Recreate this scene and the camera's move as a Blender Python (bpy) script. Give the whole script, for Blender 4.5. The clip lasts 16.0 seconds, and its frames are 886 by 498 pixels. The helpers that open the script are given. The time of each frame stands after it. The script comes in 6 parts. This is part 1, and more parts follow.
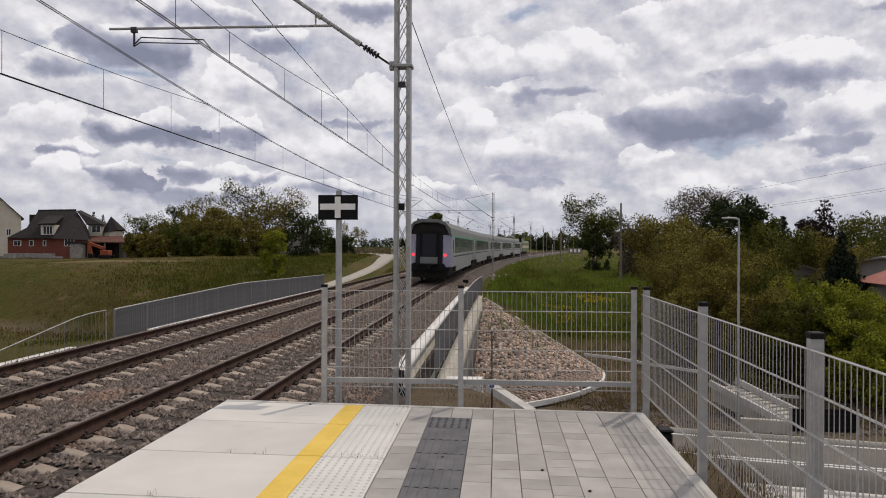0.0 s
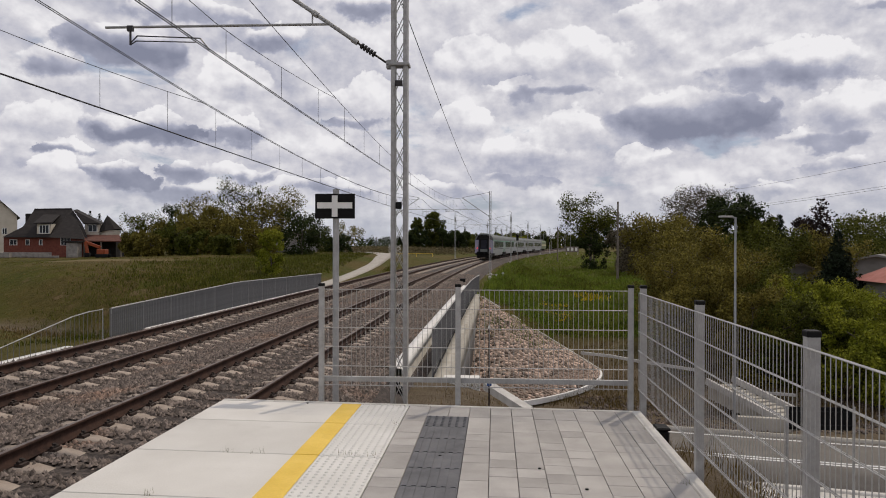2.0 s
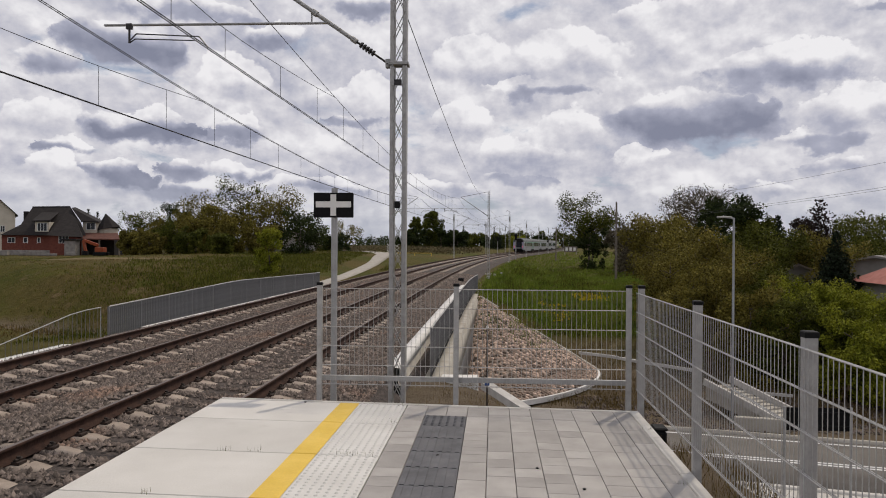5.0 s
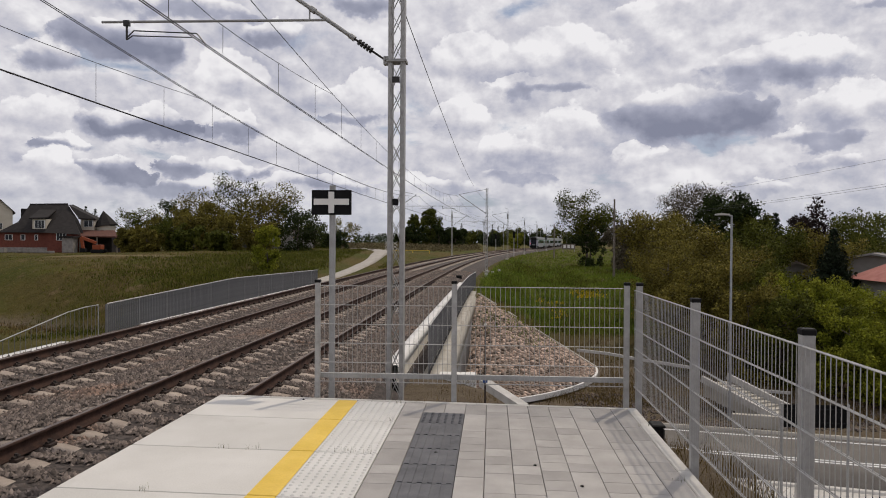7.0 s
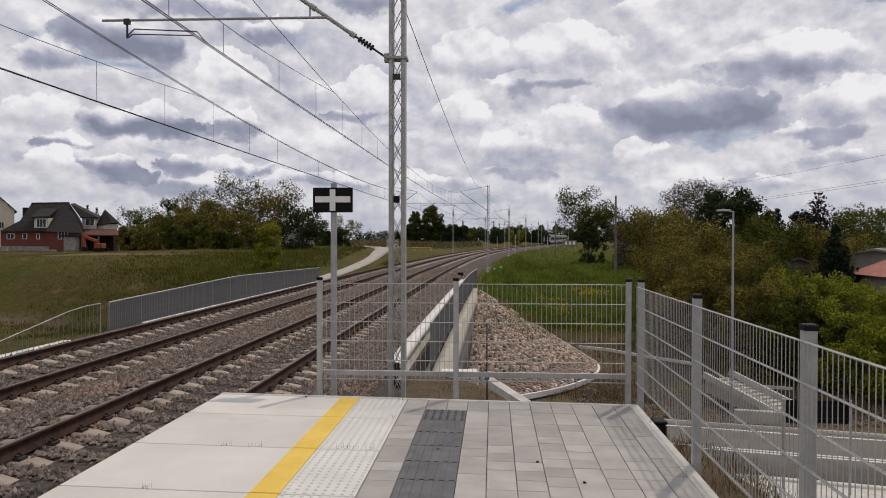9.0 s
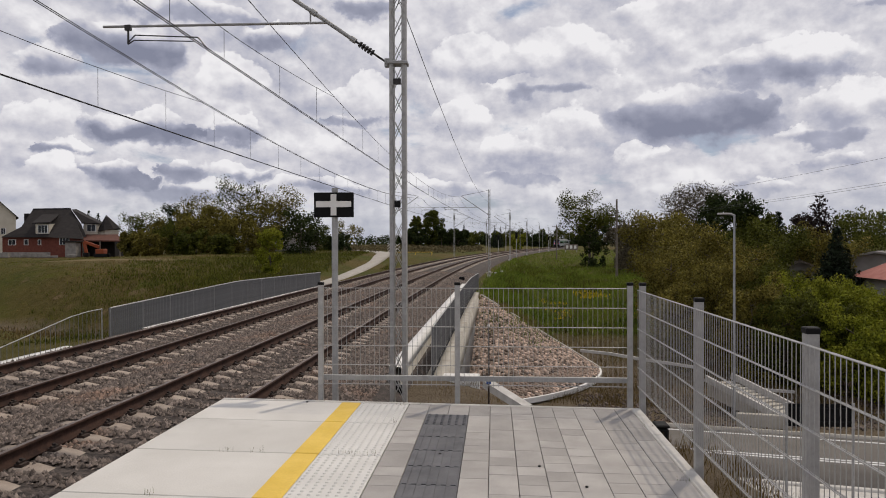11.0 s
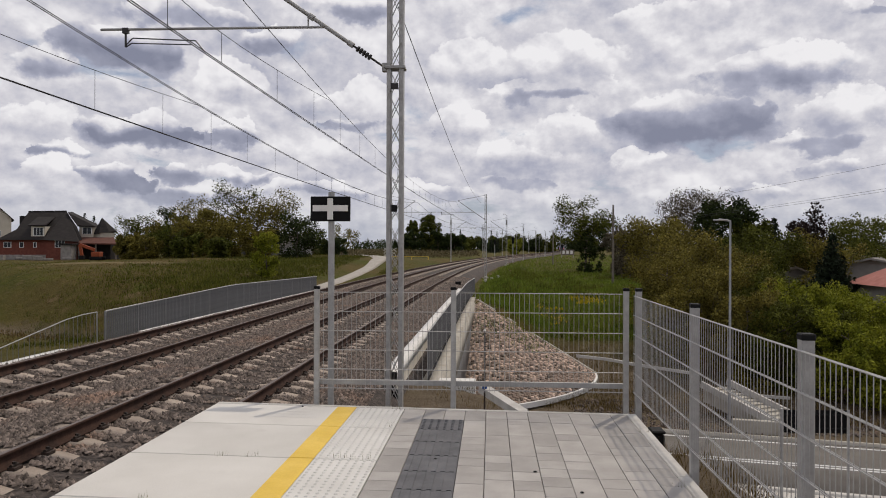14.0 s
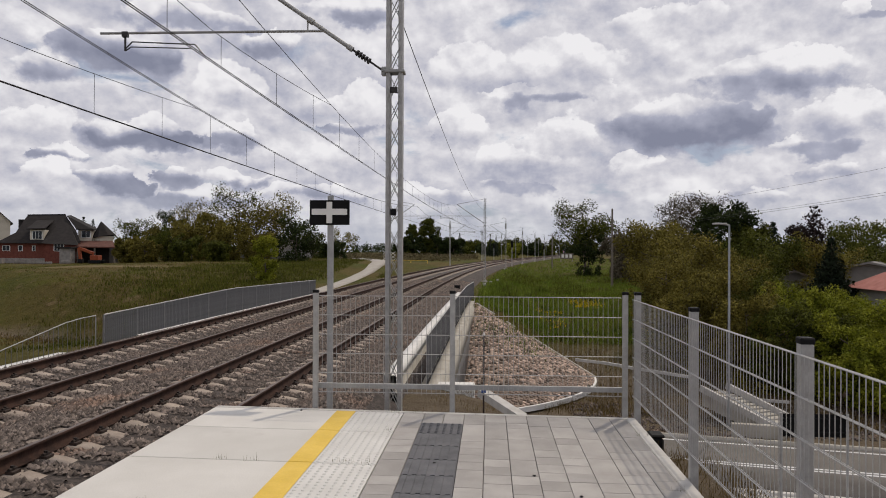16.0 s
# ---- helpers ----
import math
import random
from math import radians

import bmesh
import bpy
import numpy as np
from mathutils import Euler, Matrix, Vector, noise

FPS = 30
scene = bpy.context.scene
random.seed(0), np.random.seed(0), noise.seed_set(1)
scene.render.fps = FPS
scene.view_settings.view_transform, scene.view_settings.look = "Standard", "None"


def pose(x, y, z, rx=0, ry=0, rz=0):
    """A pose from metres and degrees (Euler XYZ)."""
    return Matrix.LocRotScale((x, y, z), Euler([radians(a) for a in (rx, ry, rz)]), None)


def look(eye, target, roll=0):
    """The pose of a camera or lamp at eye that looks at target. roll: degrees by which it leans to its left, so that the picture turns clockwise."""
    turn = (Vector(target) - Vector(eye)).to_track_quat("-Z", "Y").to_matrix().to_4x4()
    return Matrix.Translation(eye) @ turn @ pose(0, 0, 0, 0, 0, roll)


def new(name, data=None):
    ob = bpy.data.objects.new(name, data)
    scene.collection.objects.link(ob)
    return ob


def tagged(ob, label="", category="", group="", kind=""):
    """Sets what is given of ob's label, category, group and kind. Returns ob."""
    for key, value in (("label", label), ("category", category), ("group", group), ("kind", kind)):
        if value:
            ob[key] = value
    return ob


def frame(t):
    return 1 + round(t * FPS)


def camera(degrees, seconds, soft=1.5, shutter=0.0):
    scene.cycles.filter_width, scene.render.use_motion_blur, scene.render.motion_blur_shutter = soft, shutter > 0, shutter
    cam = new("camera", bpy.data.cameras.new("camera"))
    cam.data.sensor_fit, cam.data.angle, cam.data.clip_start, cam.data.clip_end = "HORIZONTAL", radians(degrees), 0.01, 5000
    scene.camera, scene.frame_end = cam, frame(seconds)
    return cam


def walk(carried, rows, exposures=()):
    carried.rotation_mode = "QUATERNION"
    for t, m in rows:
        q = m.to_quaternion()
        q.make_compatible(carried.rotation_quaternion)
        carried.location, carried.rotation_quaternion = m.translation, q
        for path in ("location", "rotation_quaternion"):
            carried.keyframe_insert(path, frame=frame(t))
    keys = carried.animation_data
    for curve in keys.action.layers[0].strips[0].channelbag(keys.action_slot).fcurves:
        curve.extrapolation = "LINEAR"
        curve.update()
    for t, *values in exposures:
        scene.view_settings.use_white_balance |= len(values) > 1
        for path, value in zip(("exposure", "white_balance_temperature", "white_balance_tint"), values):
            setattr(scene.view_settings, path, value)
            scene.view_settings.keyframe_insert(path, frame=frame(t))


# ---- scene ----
cam = camera(63.1, 16.0, soft=1.0)
PATH = [
    (0.0, pose(0, 0, 1.6, 89.838, -0.179, 4.362)),
    (0.5, pose(0, 0, 1.6, 89.847, 0.168, 4.031)),
    (1.0, pose(0, 0, 1.6, 89.979, 0.347, 3.697)),
    (1.5, pose(0, 0, 1.6, 89.771, 0.122, 3.718)),
    (2.0, pose(0, 0, 1.6, 89.735, -0.126, 4.132)),
    (2.5, pose(0, 0, 1.6, 89.898, -0.168, 4.008)),
    (3.0, pose(0, 0, 1.6, 90.022, -0.110, 3.906)),
    (3.5, pose(0, 0, 1.6, 89.906, -0.153, 4.175)),
    (4.0, pose(0, 0, 1.6, 89.716, -0.267, 4.140)),
    (6.5, pose(0, 0, 1.6, 89.669, -0.345, 3.901)),
    (7.0, pose(0, 0, 1.6, 89.482, -0.361, 3.861)),
    (7.5, pose(0, 0, 1.6, 89.484, -0.207, 4.025)),
    (8.0, pose(0, 0, 1.6, 89.039, -0.177, 4.084)),
    (8.5, pose(0, 0, 1.6, 89.033, -0.096, 4.218)),
    (9.0, pose(0, 0, 1.6, 89.255, -0.118, 3.972)),
    (11.5, pose(0, 0, 1.6, 89.606, 0.166, 4.057)),
    (12.0, pose(0, 0, 1.6, 89.711, 0.211, 4.027)),
    (12.5, pose(0, 0, 1.6, 90.022, -0.000, 4.012)),
    (13.0, pose(0, 0, 1.6, 89.839, -0.180, 4.069)),
    (13.5, pose(0, 0, 1.6, 89.961, -0.029, 3.933)),
    (14.0, pose(0, 0, 1.6, 89.970, -0.193, 3.779)),
    (14.5, pose(0, 0, 1.6, 89.862, -0.098, 3.782)),
    (15.0, pose(0, 0, 1.6, 90.023, -0.094, 3.759)),
    (15.5, pose(0, 0, 1.6, 90.170, -0.154, 3.928)),
    (16.0, pose(0, 0, 1.6, 90.263, -0.230, 3.709)),
]
EXPOSE = [(0.0, -0.50), (0.5, -0.54), (16.0, -0.54)]
walk(cam, PATH, EXPOSE)

# ---- light ----
SUN_ELEV, SUN_AZ = radians(56), radians(30)      # azimuth from +y towards +x
sun = new("sun", bpy.data.lights.new("sun", "SUN"))
sun.data.energy, sun.data.angle, sun.data.color = 2.6, radians(0.9), (1.0, 0.87, 0.70)
sun.matrix_world = look((math.sin(SUN_AZ) * math.cos(SUN_ELEV) * 50, math.cos(SUN_AZ) * math.cos(SUN_ELEV) * 50, math.sin(SUN_ELEV) * 50), (0, 0, 0))
SKY_GAIN = 1.0

# ---- node helpers ----


def add(nt, kind, ins=None, **props):
    n = nt.nodes.new(kind)
    for k, v in props.items():
        setattr(n, k, v)
    for k, v in (ins or {}).items():
        sock = n.inputs[k]
        if hasattr(v, "is_output"):
            nt.links.new(v, sock)
        else:
            sock.default_value = v
    return n


def mth(nt, op, a, b=0.0, c=0.0):
    return add(nt, "ShaderNodeMath", {0: a, 1: b, 2: c}, operation=op).outputs[0]


def vec(nt, op, a, b=(0, 0, 0)):
    return add(nt, "ShaderNodeVectorMath", {0: a, 1: b}, operation=op).outputs[0]


def ramp(nt, fac, stops, interp="LINEAR"):
    n = add(nt, "ShaderNodeValToRGB", {0: fac})
    e = n.color_ramp.elements
    n.color_ramp.interpolation = interp
    while len(e) < len(stops):
        e.new(0.5)
    for el, (p, c) in zip(e, stops):
        el.position, el.color = p, (*c, 1) if len(c) == 3 else c
    return n.outputs[0]


def mix(nt, fac, a, b, blend="MIX"):
    n = add(nt, "ShaderNodeMix", {}, data_type="RGBA", blend_type=blend)
    for sock, v in ((n.inputs[0], fac), (n.inputs[6], a), (n.inputs[7], b)):
        if hasattr(v, "is_output"):
            nt.links.new(v, sock)
        elif isinstance(v, (int, float)):
            sock.default_value = v
        else:
            sock.default_value = (*v, 1) if len(v) == 3 else v
    return n.outputs[2]


def noise_tex(nt, co, scale, detail=4.0, rough=0.55, dist=0.0):
    return add(nt, "ShaderNodeTexNoise", {"Vector": co, "Scale": scale, "Detail": detail, "Roughness": rough, "Distortion": dist}).outputs[0]


# ---- sky with broken cumulus cloud ----
# each bank: azimuth (degrees from +y to the right), elevation, half width, half height, how dark its base is
WEST_BANKS = [(-32.7, 12.6, 2.8, 1.3, 0.78), (-28.4, 14.1, 4.3, 1.5, 0.9), (-17.4, 15.4, 2.8, 1.0, 0.85), (-33.6, 8.5, 2.7, 1.7, 0.3),
         (-26.3, 8.6, 4.8, 1.1, 1), (-20.3, 8.6, 2.3, 0.8, 0.78), (-32.0, 6.7, 2.6, 0.6, 0.91), (-32.5, 5.1, 2.0, 1.2, 0.26),
         (-28.0, 5.0, 2.6, 1.0, 0.98), (-23.8, 5.8, 1.8, 1.0, 0.78), (-19.3, 5.6, 2.5, 0.6, 0.78), (-20.5, 12.1, 3.1, 1.7, 0.35),
         (-10.9, 11.7, 2.7, 1.5, 0.26), (-11.3, 10.0, 2.2, 0.6, 0.65), (-10.9, 18.2, 3.5, 1.1, 0.85), (-23.6, 16.9, 4.8, 1.1, 0.7),
         (-14.0, 4.5, 3.9, 0.7, 0.65), (-22.8, 4.1, 5.2, 0.8, 0.72)]
EAST_BANKS = [(-1.9, 14.1, 2.6, 1.9, 0.35), (6.0, 14.1, 5.2, 2.5, 0.35), (4.9, 12.2, 5.5, 0.7, 0.65), (15.4, 9.5, 6.4, 2.3, 1),
         (21.4, 12.8, 5.7, 1.4, 0.75), (25.1, 9.4, 2.7, 2.2, 0.5), (23.9, 7.7, 3.0, 0.7, 0.65), (5.7, 9.0, 2.7, 1.7, 0.28),
         (2.3, 6.9, 3.5, 1.6, 0.42), (-2.6, 9.3, 2.2, 1.7, 0.4), (2.5, 5.5, 3.3, 0.6, 0.5), (11.6, 6.5, 2.1, 0.9, 0.25),
         (23.7, 6.0, 1.8, 0.7, 0.45), (26.3, 16.3, 1.8, 0.5, 0.5), (13.6, 17.1, 4.5, 1.3, 0.28), (-4.6, 4.5, 4.0, 0.8, 0.45),
         (18.0, 4.0, 4.6, 0.7, 0.4)]


def build_world():
    w = bpy.data.worlds.new("sky")
    scene.world = w
    w.use_nodes = True
    nt = w.node_tree
    nt.nodes.clear()
    co = add(nt, "ShaderNodeTexCoord").outputs["Generated"]
    sky = add(nt, "ShaderNodeTexSky", sky_type="NISHITA", sun_disc=False, sun_elevation=SUN_ELEV, sun_rotation=SUN_AZ).outputs[0]
    sky = mix(nt, 1.0, sky, (0.10, 0.10, 0.10), "MULTIPLY")
    sky = mix(nt, 0.6, sky, (0.50, 0.57, 0.76))
    x, y, z = add(nt, "ShaderNodeSeparateXYZ", {0: co}).outputs
    # a rolling warp gives the cauliflower edges
    flatco = vec(nt, "MULTIPLY", co, (1.0, 1.0, 1.25))
    warp = add(nt, "ShaderNodeTexNoise", {"Vector": flatco, "Scale": 13.0, "Detail": 9.0, "Roughness": 0.58}).outputs["Color"]
    ws = add(nt, "ShaderNodeSeparateXYZ", {0: vec(nt, "SUBTRACT", warp, (0.5, 0.5, 0.5))}).outputs
    az = mth(nt, "MULTIPLY", mth(nt, "ARCTAN2", x, y), 57.2958)
    el = mth(nt, "MULTIPLY", mth(nt, "ARCSINE", z), 57.2958)
    soft_el = mth(nt, "ADD", el, mth(nt, "MULTIPLY", noise_tex(nt, flatco, 11.0, 5.0, 0.55), 3.6))
    soft_el = mth(nt, "SUBTRACT", soft_el, 1.8)
    az = mth(nt, "ADD", az, mth(nt, "MULTIPLY", ws[0], 6.5))
    el = mth(nt, "ADD", el, mth(nt, "MULTIPLY", ws[1], 5.0))
    lit, dark = None, None
    for a, e, hw, hh, d in WEST_BANKS + EAST_BANKS:
        dx = mth(nt, "DIVIDE", mth(nt, "SUBTRACT", az, a), hw)
        dy = mth(nt, "DIVIDE", mth(nt, "SUBTRACT", el, e), hh)
        r = mth(nt, "SQRT", mth(nt, "ADD", mth(nt, "MULTIPLY", dx, dx), mth(nt, "MULTIPLY", dy, dy)))
        # heads are crisp, bases melt away
        fade = add(nt, "ShaderNodeMapRange", {0: dy, 1: -0.45, 2: 0.25, 3: 0.45, 4: 0.07}, interpolation_type="SMOOTHSTEP").outputs[0]
        m = add(nt, "ShaderNodeMapRange", {0: r, 1: mth(nt, "ADD", 1.0, mth(nt, "MULTIPLY", fade, 0.6)), 2: mth(nt, "SUBTRACT", 1.0, fade), 3: 0.0, 4: 1.0}, interpolation_type="SMOOTHSTEP").outputs[0]
        ey = mth(nt, "DIVIDE", mth(nt, "SUBTRACT", soft_el, e), hh)
        base = add(nt, "ShaderNodeMapRange", {0: ey, 1: 0.55 if d < 0.88 else 1.0, 2: -0.45 if d < 0.88 else -0.1, 3: 0.0, 4: d}, interpolation_type="SMOOTHSTEP").outputs[0]
        base = mth(nt, "MULTIPLY", base, m)
        lit = m if lit is None else mth(nt, "MAXIMUM", lit, m)
        dark = base if dark is None else mth(nt, "MAXIMUM", dark, base)
    # the rest of the sky: a broken layer seen in perspective
    zz = mth(nt, "ADD", mth(nt, "MAXIMUM", z, 0.0), 0.30)
    flat = add(nt, "ShaderNodeCombineXYZ", {0: mth(nt, "DIVIDE", x, zz), 1: mth(nt, "DIVIDE", y, zz), 2: 0.3}).outputs[0]
    layer = noise_tex(nt, flat, 2.6, 9, 0.58, 0.3)
    cover = add(nt, "ShaderNodeMapRange", {0: layer, 1: 0.30, 2: 0.42, 3: 0.0, 4: 1.0}, interpolation_type="SMOOTHSTEP").outputs[0]
    shade = add(nt, "ShaderNodeMapRange", {0: noise_tex(nt, flat, 3.4, 8, 0.55, 0.2), 1: 0.36, 2: 0.68, 3: 0.14, 4: 0.34}, interpolation_type="SMOOTHSTEP").outputs[0]
    # relief of the billows: brighter where the cloud rises towards the light
    def relief(scale, shift, amount):
        up = noise_tex(nt, vec(nt, "ADD", flatco, (0.006, 0.0, shift)), scale, 6, 0.55)
        here = noise_tex(nt, flatco, scale, 6, 0.55)
        return mth(nt, "MULTIPLY", mth(nt, "SUBTRACT", up, here), amount)
    rel = mth(nt, "ADD", relief(14.0, 0.018, 1.05), relief(36.0, 0.008, 0.30))
    dark = mth(nt, "ADD", dark, mth(nt, "MULTIPLY", shade, mth(nt, "SUBTRACT", 1.0, lit)))
    dark = add(nt, "ShaderNodeMath", {0: dark, 1: rel}, operation="ADD", use_clamp=True).outputs[0]
    cover = mth(nt, "MAXIMUM", cover, lit)
    cloud = ramp(nt, dark, [(0.0, (1.24, 1.22, 1.25)), (0.22, (0.93, 0.915, 0.985)), (0.5, (0.585, 0.60, 0.735)), (1.0, (0.335, 0.355, 0.475))])
    out = mix(nt, cover, sky, cloud)
    # haze along the horizon
    hz = add(nt, "ShaderNodeMapRange", {0: z, 1: 0.0, 2: 0.10, 3: 0.60, 4: 0.0}, interpolation_type="SMOOTHSTEP").outputs[0]
    out = mix(nt, hz, out, (0.60, 0.64, 0.74))
    bg = add(nt, "ShaderNodeBackground", {0: out, 1: SKY_GAIN})
    nt.links.new(bg.outputs[0], add(nt, "ShaderNodeOutputWorld").inputs[0])


build_world()

# ---- materials ----


def mat(name, c1, c2=None, scale=8.0, rough=0.7, metal=0.0, bump=0.0, bscale=None, detail=5.0, fine=None, rnd=0.0, island=0.0, stops=(0.35, 0.65), stain=None, trans=0.0, coords="Object", spec=0.3):
    """A two-scale procedural surface: c1 to c2 by noise, then fine grain, then big stains; rnd and island vary single pieces."""
    m = bpy.data.materials.new(name)
    m.use_nodes = True
    nt = m.node_tree
    b = nt.nodes["Principled BSDF"]
    co = add(nt, "ShaderNodeTexCoord").outputs[coords]
    col = None
    if rnd:
        co = vec(nt, "ADD", co, add(nt, "ShaderNodeCombineXYZ", {0: mth(nt, "MULTIPLY", add(nt, "ShaderNodeObjectInfo").outputs["Random"], 60.0)}).outputs[0])
    if c2 is not None:
        col = ramp(nt, noise_tex(nt, co, scale, detail), [(stops[0], c1), (stops[1], c2)])
    else:
        col = add(nt, "ShaderNodeRGB").outputs[0]
        col.default_value = (*c1, 1)
    if fine:
        g = ramp(nt, noise_tex(nt, co, fine[0], 3, 0.7), [(0.3, (1 - fine[1],) * 3), (0.7, (1 + fine[1],) * 3)])
        col = mix(nt, 1.0, col, g, "MULTIPLY")
    if stain:
        col = mix(nt, ramp(nt, noise_tex(nt, co, stain[0], 6, 0.6), [(stain[2], (0, 0, 0)), (min(1, stain[2] + 0.2), (1, 1, 1))]), col, stain[1])
    for amount, node, sock in ((rnd, "ShaderNodeObjectInfo", "Random"), (island, "ShaderNodeNewGeometry", "Random Per Island")):
        if amount:
            g = ramp(nt, add(nt, node).outputs[sock], [(0, (1 - amount,) * 3), (1, (1 + amount,) * 3)])
            col = mix(nt, 1.0, col, g, "MULTIPLY")
    nt.links.new(col, b.inputs["Base Color"])
    rr = add(nt, "ShaderNodeMapRange", {0: noise_tex(nt, co, scale * 2.3, 3), 3: max(0.03, rough - 0.12), 4: min(1, rough + 0.12)}).outputs[0]
    nt.links.new(rr, b.inputs["Roughness"])
    b.inputs["Metallic"].default_value = metal
    b.inputs["Specular IOR Level"].default_value = spec
    if trans:
        b.inputs["Subsurface Weight"].default_value = 0.0
        t = add(nt, "ShaderNodeBsdfTranslucent", {"Color": col})
        mx = add(nt, "ShaderNodeMixShader", {0: trans, 1: b.outputs[0], 2: t.outputs[0]})
        nt.links.new(mx.outputs[0], nt.nodes["Material Output"].inputs[0])
    if bump:
        h = noise_tex(nt, co, bscale or scale * 4, 5, 0.6)
        nt.links.new(add(nt, "ShaderNodeBump", {"Height": h, "Strength": bump, "Distance": 0.02}).outputs[0], b.inputs["Normal"])
    return m


def glow(name, c, strength):
    m = bpy.data.materials.new(name)
    m.use_nodes = True
    b = m.node_tree.nodes["Principled BSDF"]
    b.inputs["Base Color"].default_value = (*c, 1)
    b.inputs["Emission Color"].default_value = (*c, 1)
    b.inputs["Emission Strength"].default_value = strength
    return m


M = dict(
    slab=mat("pale_concrete_slab", (0.50, 0.485, 0.455), (0.58, 0.565, 0.535), 1.2, 0.8, bump=0.15, bscale=60, fine=(90, 0.06), rnd=0.04, stain=(2.5, (0.48, 0.46, 0.43), 0.62)),
    tactile=mat("white_tactile_concrete", (0.54, 0.53, 0.505), (0.62, 0.61, 0.585), 2.0, 0.8, bump=0.1, bscale=80, fine=(120, 0.05), rnd=0.03, stain=(3.0, (0.5, 0.48, 0.45), 0.62)),
    yellow=mat("yellow_line_paint", (0.64, 0.43, 0.06), (0.72, 0.50, 0.09), 3, 0.6, fine=(60, 0.06), stain=(8, (0.55, 0.38, 0.12), 0.66)),
    paver=mat("grey_concrete_paver", (0.30, 0.285, 0.27), (0.38, 0.362, 0.345), 3.0, 0.85, bump=0.2, bscale=120, fine=(150, 0.10), rnd=0.13, stain=(5, (0.30, 0.29, 0.275), 0.63)),
    guide=mat("dark_grey_guide_paver", (0.085, 0.087, 0.095), (0.125, 0.125, 0.135), 5, 0.75, fine=(150, 0.12), rnd=0.08, bump=0.15, bscale=100),
    kerb=mat("concrete_kerb", (0.40, 0.385, 0.36), (0.50, 0.485, 0.46), 4, 0.85, bump=0.2, bscale=70, fine=(100, 0.08), rnd=0.05),
    concrete=mat("weathered_concrete", (0.33, 0.305, 0.26), (0.44, 0.415, 0.365), 1.5, 0.85, bump=0.25, bscale=30, fine=(60, 0.08), stain=(0.8, (0.30, 0.26, 0.20), 0.58)),
    white_conc=mat("pale_new_concrete", (0.60, 0.59, 0.56), (0.70, 0.69, 0.67), 1.5, 0.8, fine=(60, 0.05), stain=(1.4, (0.48, 0.46, 0.42), 0.62)),
    sleeper=mat("concrete_sleeper", (0.27, 0.222, 0.185), (0.37, 0.315, 0.265), 5, 0.9, bump=0.3, bscale=60, fine=(70, 0.12), rnd=0.15, stain=(5, (0.26, 0.19, 0.14), 0.62)),
    rail=mat("rusty_rail_side", (0.032, 0.019, 0.015), (0.062, 0.034, 0.025), 6, 0.85, bump=0.2, bscale=50, fine=(40, 0.2), spec=0.15),
    railtop=mat("worn_rail_head", (0.085, 0.062, 0.052), (0.135, 0.104, 0.090), 3, 0.5, metal=0.3),
    clip=mat("dark_rail_fastening", (0.02, 0.016, 0.014), (0.05, 0.033, 0.026), 20, 0.8),
    # bed colour kept dark to paint in the shadowed gaps between loose stones
    ballast=mat("gap_shaded_crushed_stone", (0.024, 0.019, 0.017), (0.088, 0.071, 0.062), 14, 0.9, bump=0.6, bscale=22, fine=(30, 0.25), stain=(0.5, (0.17, 0.12, 0.095), 0.56)),
    stone=mat("ballast_stones", (0.080, 0.064, 0.056), (0.180, 0.147, 0.128), 9, 0.9, fine=(40, 0.15), island=0.6, stain=(0.6, (0.23, 0.145, 0.105), 0.55)),
    galv=mat("galvanised_steel", (0.335, 0.33, 0.32), (0.43, 0.425, 0.415), 12, 0.5, metal=0.35, fine=(60, 0.06)),
    galv_dull=mat("dull_galvanised_steel", (0.31, 0.31, 0.305), (0.40, 0.40, 0.395), 5, 0.6, metal=0.25, fine=(50, 0.07)),
    wirem=mat("dark_wire", (0.03, 0.03, 0.033), (0.05, 0.05, 0.052), 8, 0.6, metal=0.3),
    insul=mat("dark_insulator", (0.02, 0.018, 0.018), (0.035, 0.03, 0.03), 8, 0.35),
    black=mat("black_plastic", (0.006, 0.006, 0.0065), (0.011, 0.011, 0.0115), 10, 0.6, spec=0.12),
    signblack=mat("black_sign_face", (0.006, 0.006, 0.0065), (0.010, 0.010, 0.0105), 6, 0.7, spec=0.12),
    signwhite=mat("white_sign_face", (0.68, 0.67, 0.64), (0.74, 0.73, 0.70), 6, 0.5),
    bridgerail=mat("grey_painted_steel", (0.15, 0.15, 0.152), (0.19, 0.19, 0.192), 6, 0.55, metal=0.1, fine=(40, 0.06)),
    asphalt=mat("asphalt_road", (0.112, 0.102, 0.092), (0.148, 0.136, 0.124), 1.0, 0.9, bump=0.3, bscale=90, fine=(120, 0.15)),
    roadline=mat("white_road_paint", (0.6, 0.6, 0.6), (0.7, 0.7, 0.7), 5, 0.7),
    cobble=mat("split_field_stone", (0.23, 0.165, 0.125), (0.42, 0.325, 0.265), 6, 0.9, fine=(30, 0.15), island=0.8, bump=0.3, bscale=40),
    mortar=mat("stone_bedding", (0.19, 0.155, 0.125), (0.26, 0.22, 0.185), 4, 0.95, fine=(30, 0.15)),
    bark=mat("tree_bark", (0.06, 0.048, 0.038), (0.12, 0.10, 0.082), 6, 0.95, bump=0.6, bscale=18),
    lamp=mat("lamp_post_grey", (0.30, 0.31, 0.32), (0.36, 0.37, 0.38), 6, 0.5, metal=0.3),
    wood=mat("weathered_wood_pole", (0.13, 0.11, 0.09), (0.20, 0.17, 0.14), 5, 0.9, fine=(30, 0.2)),
)


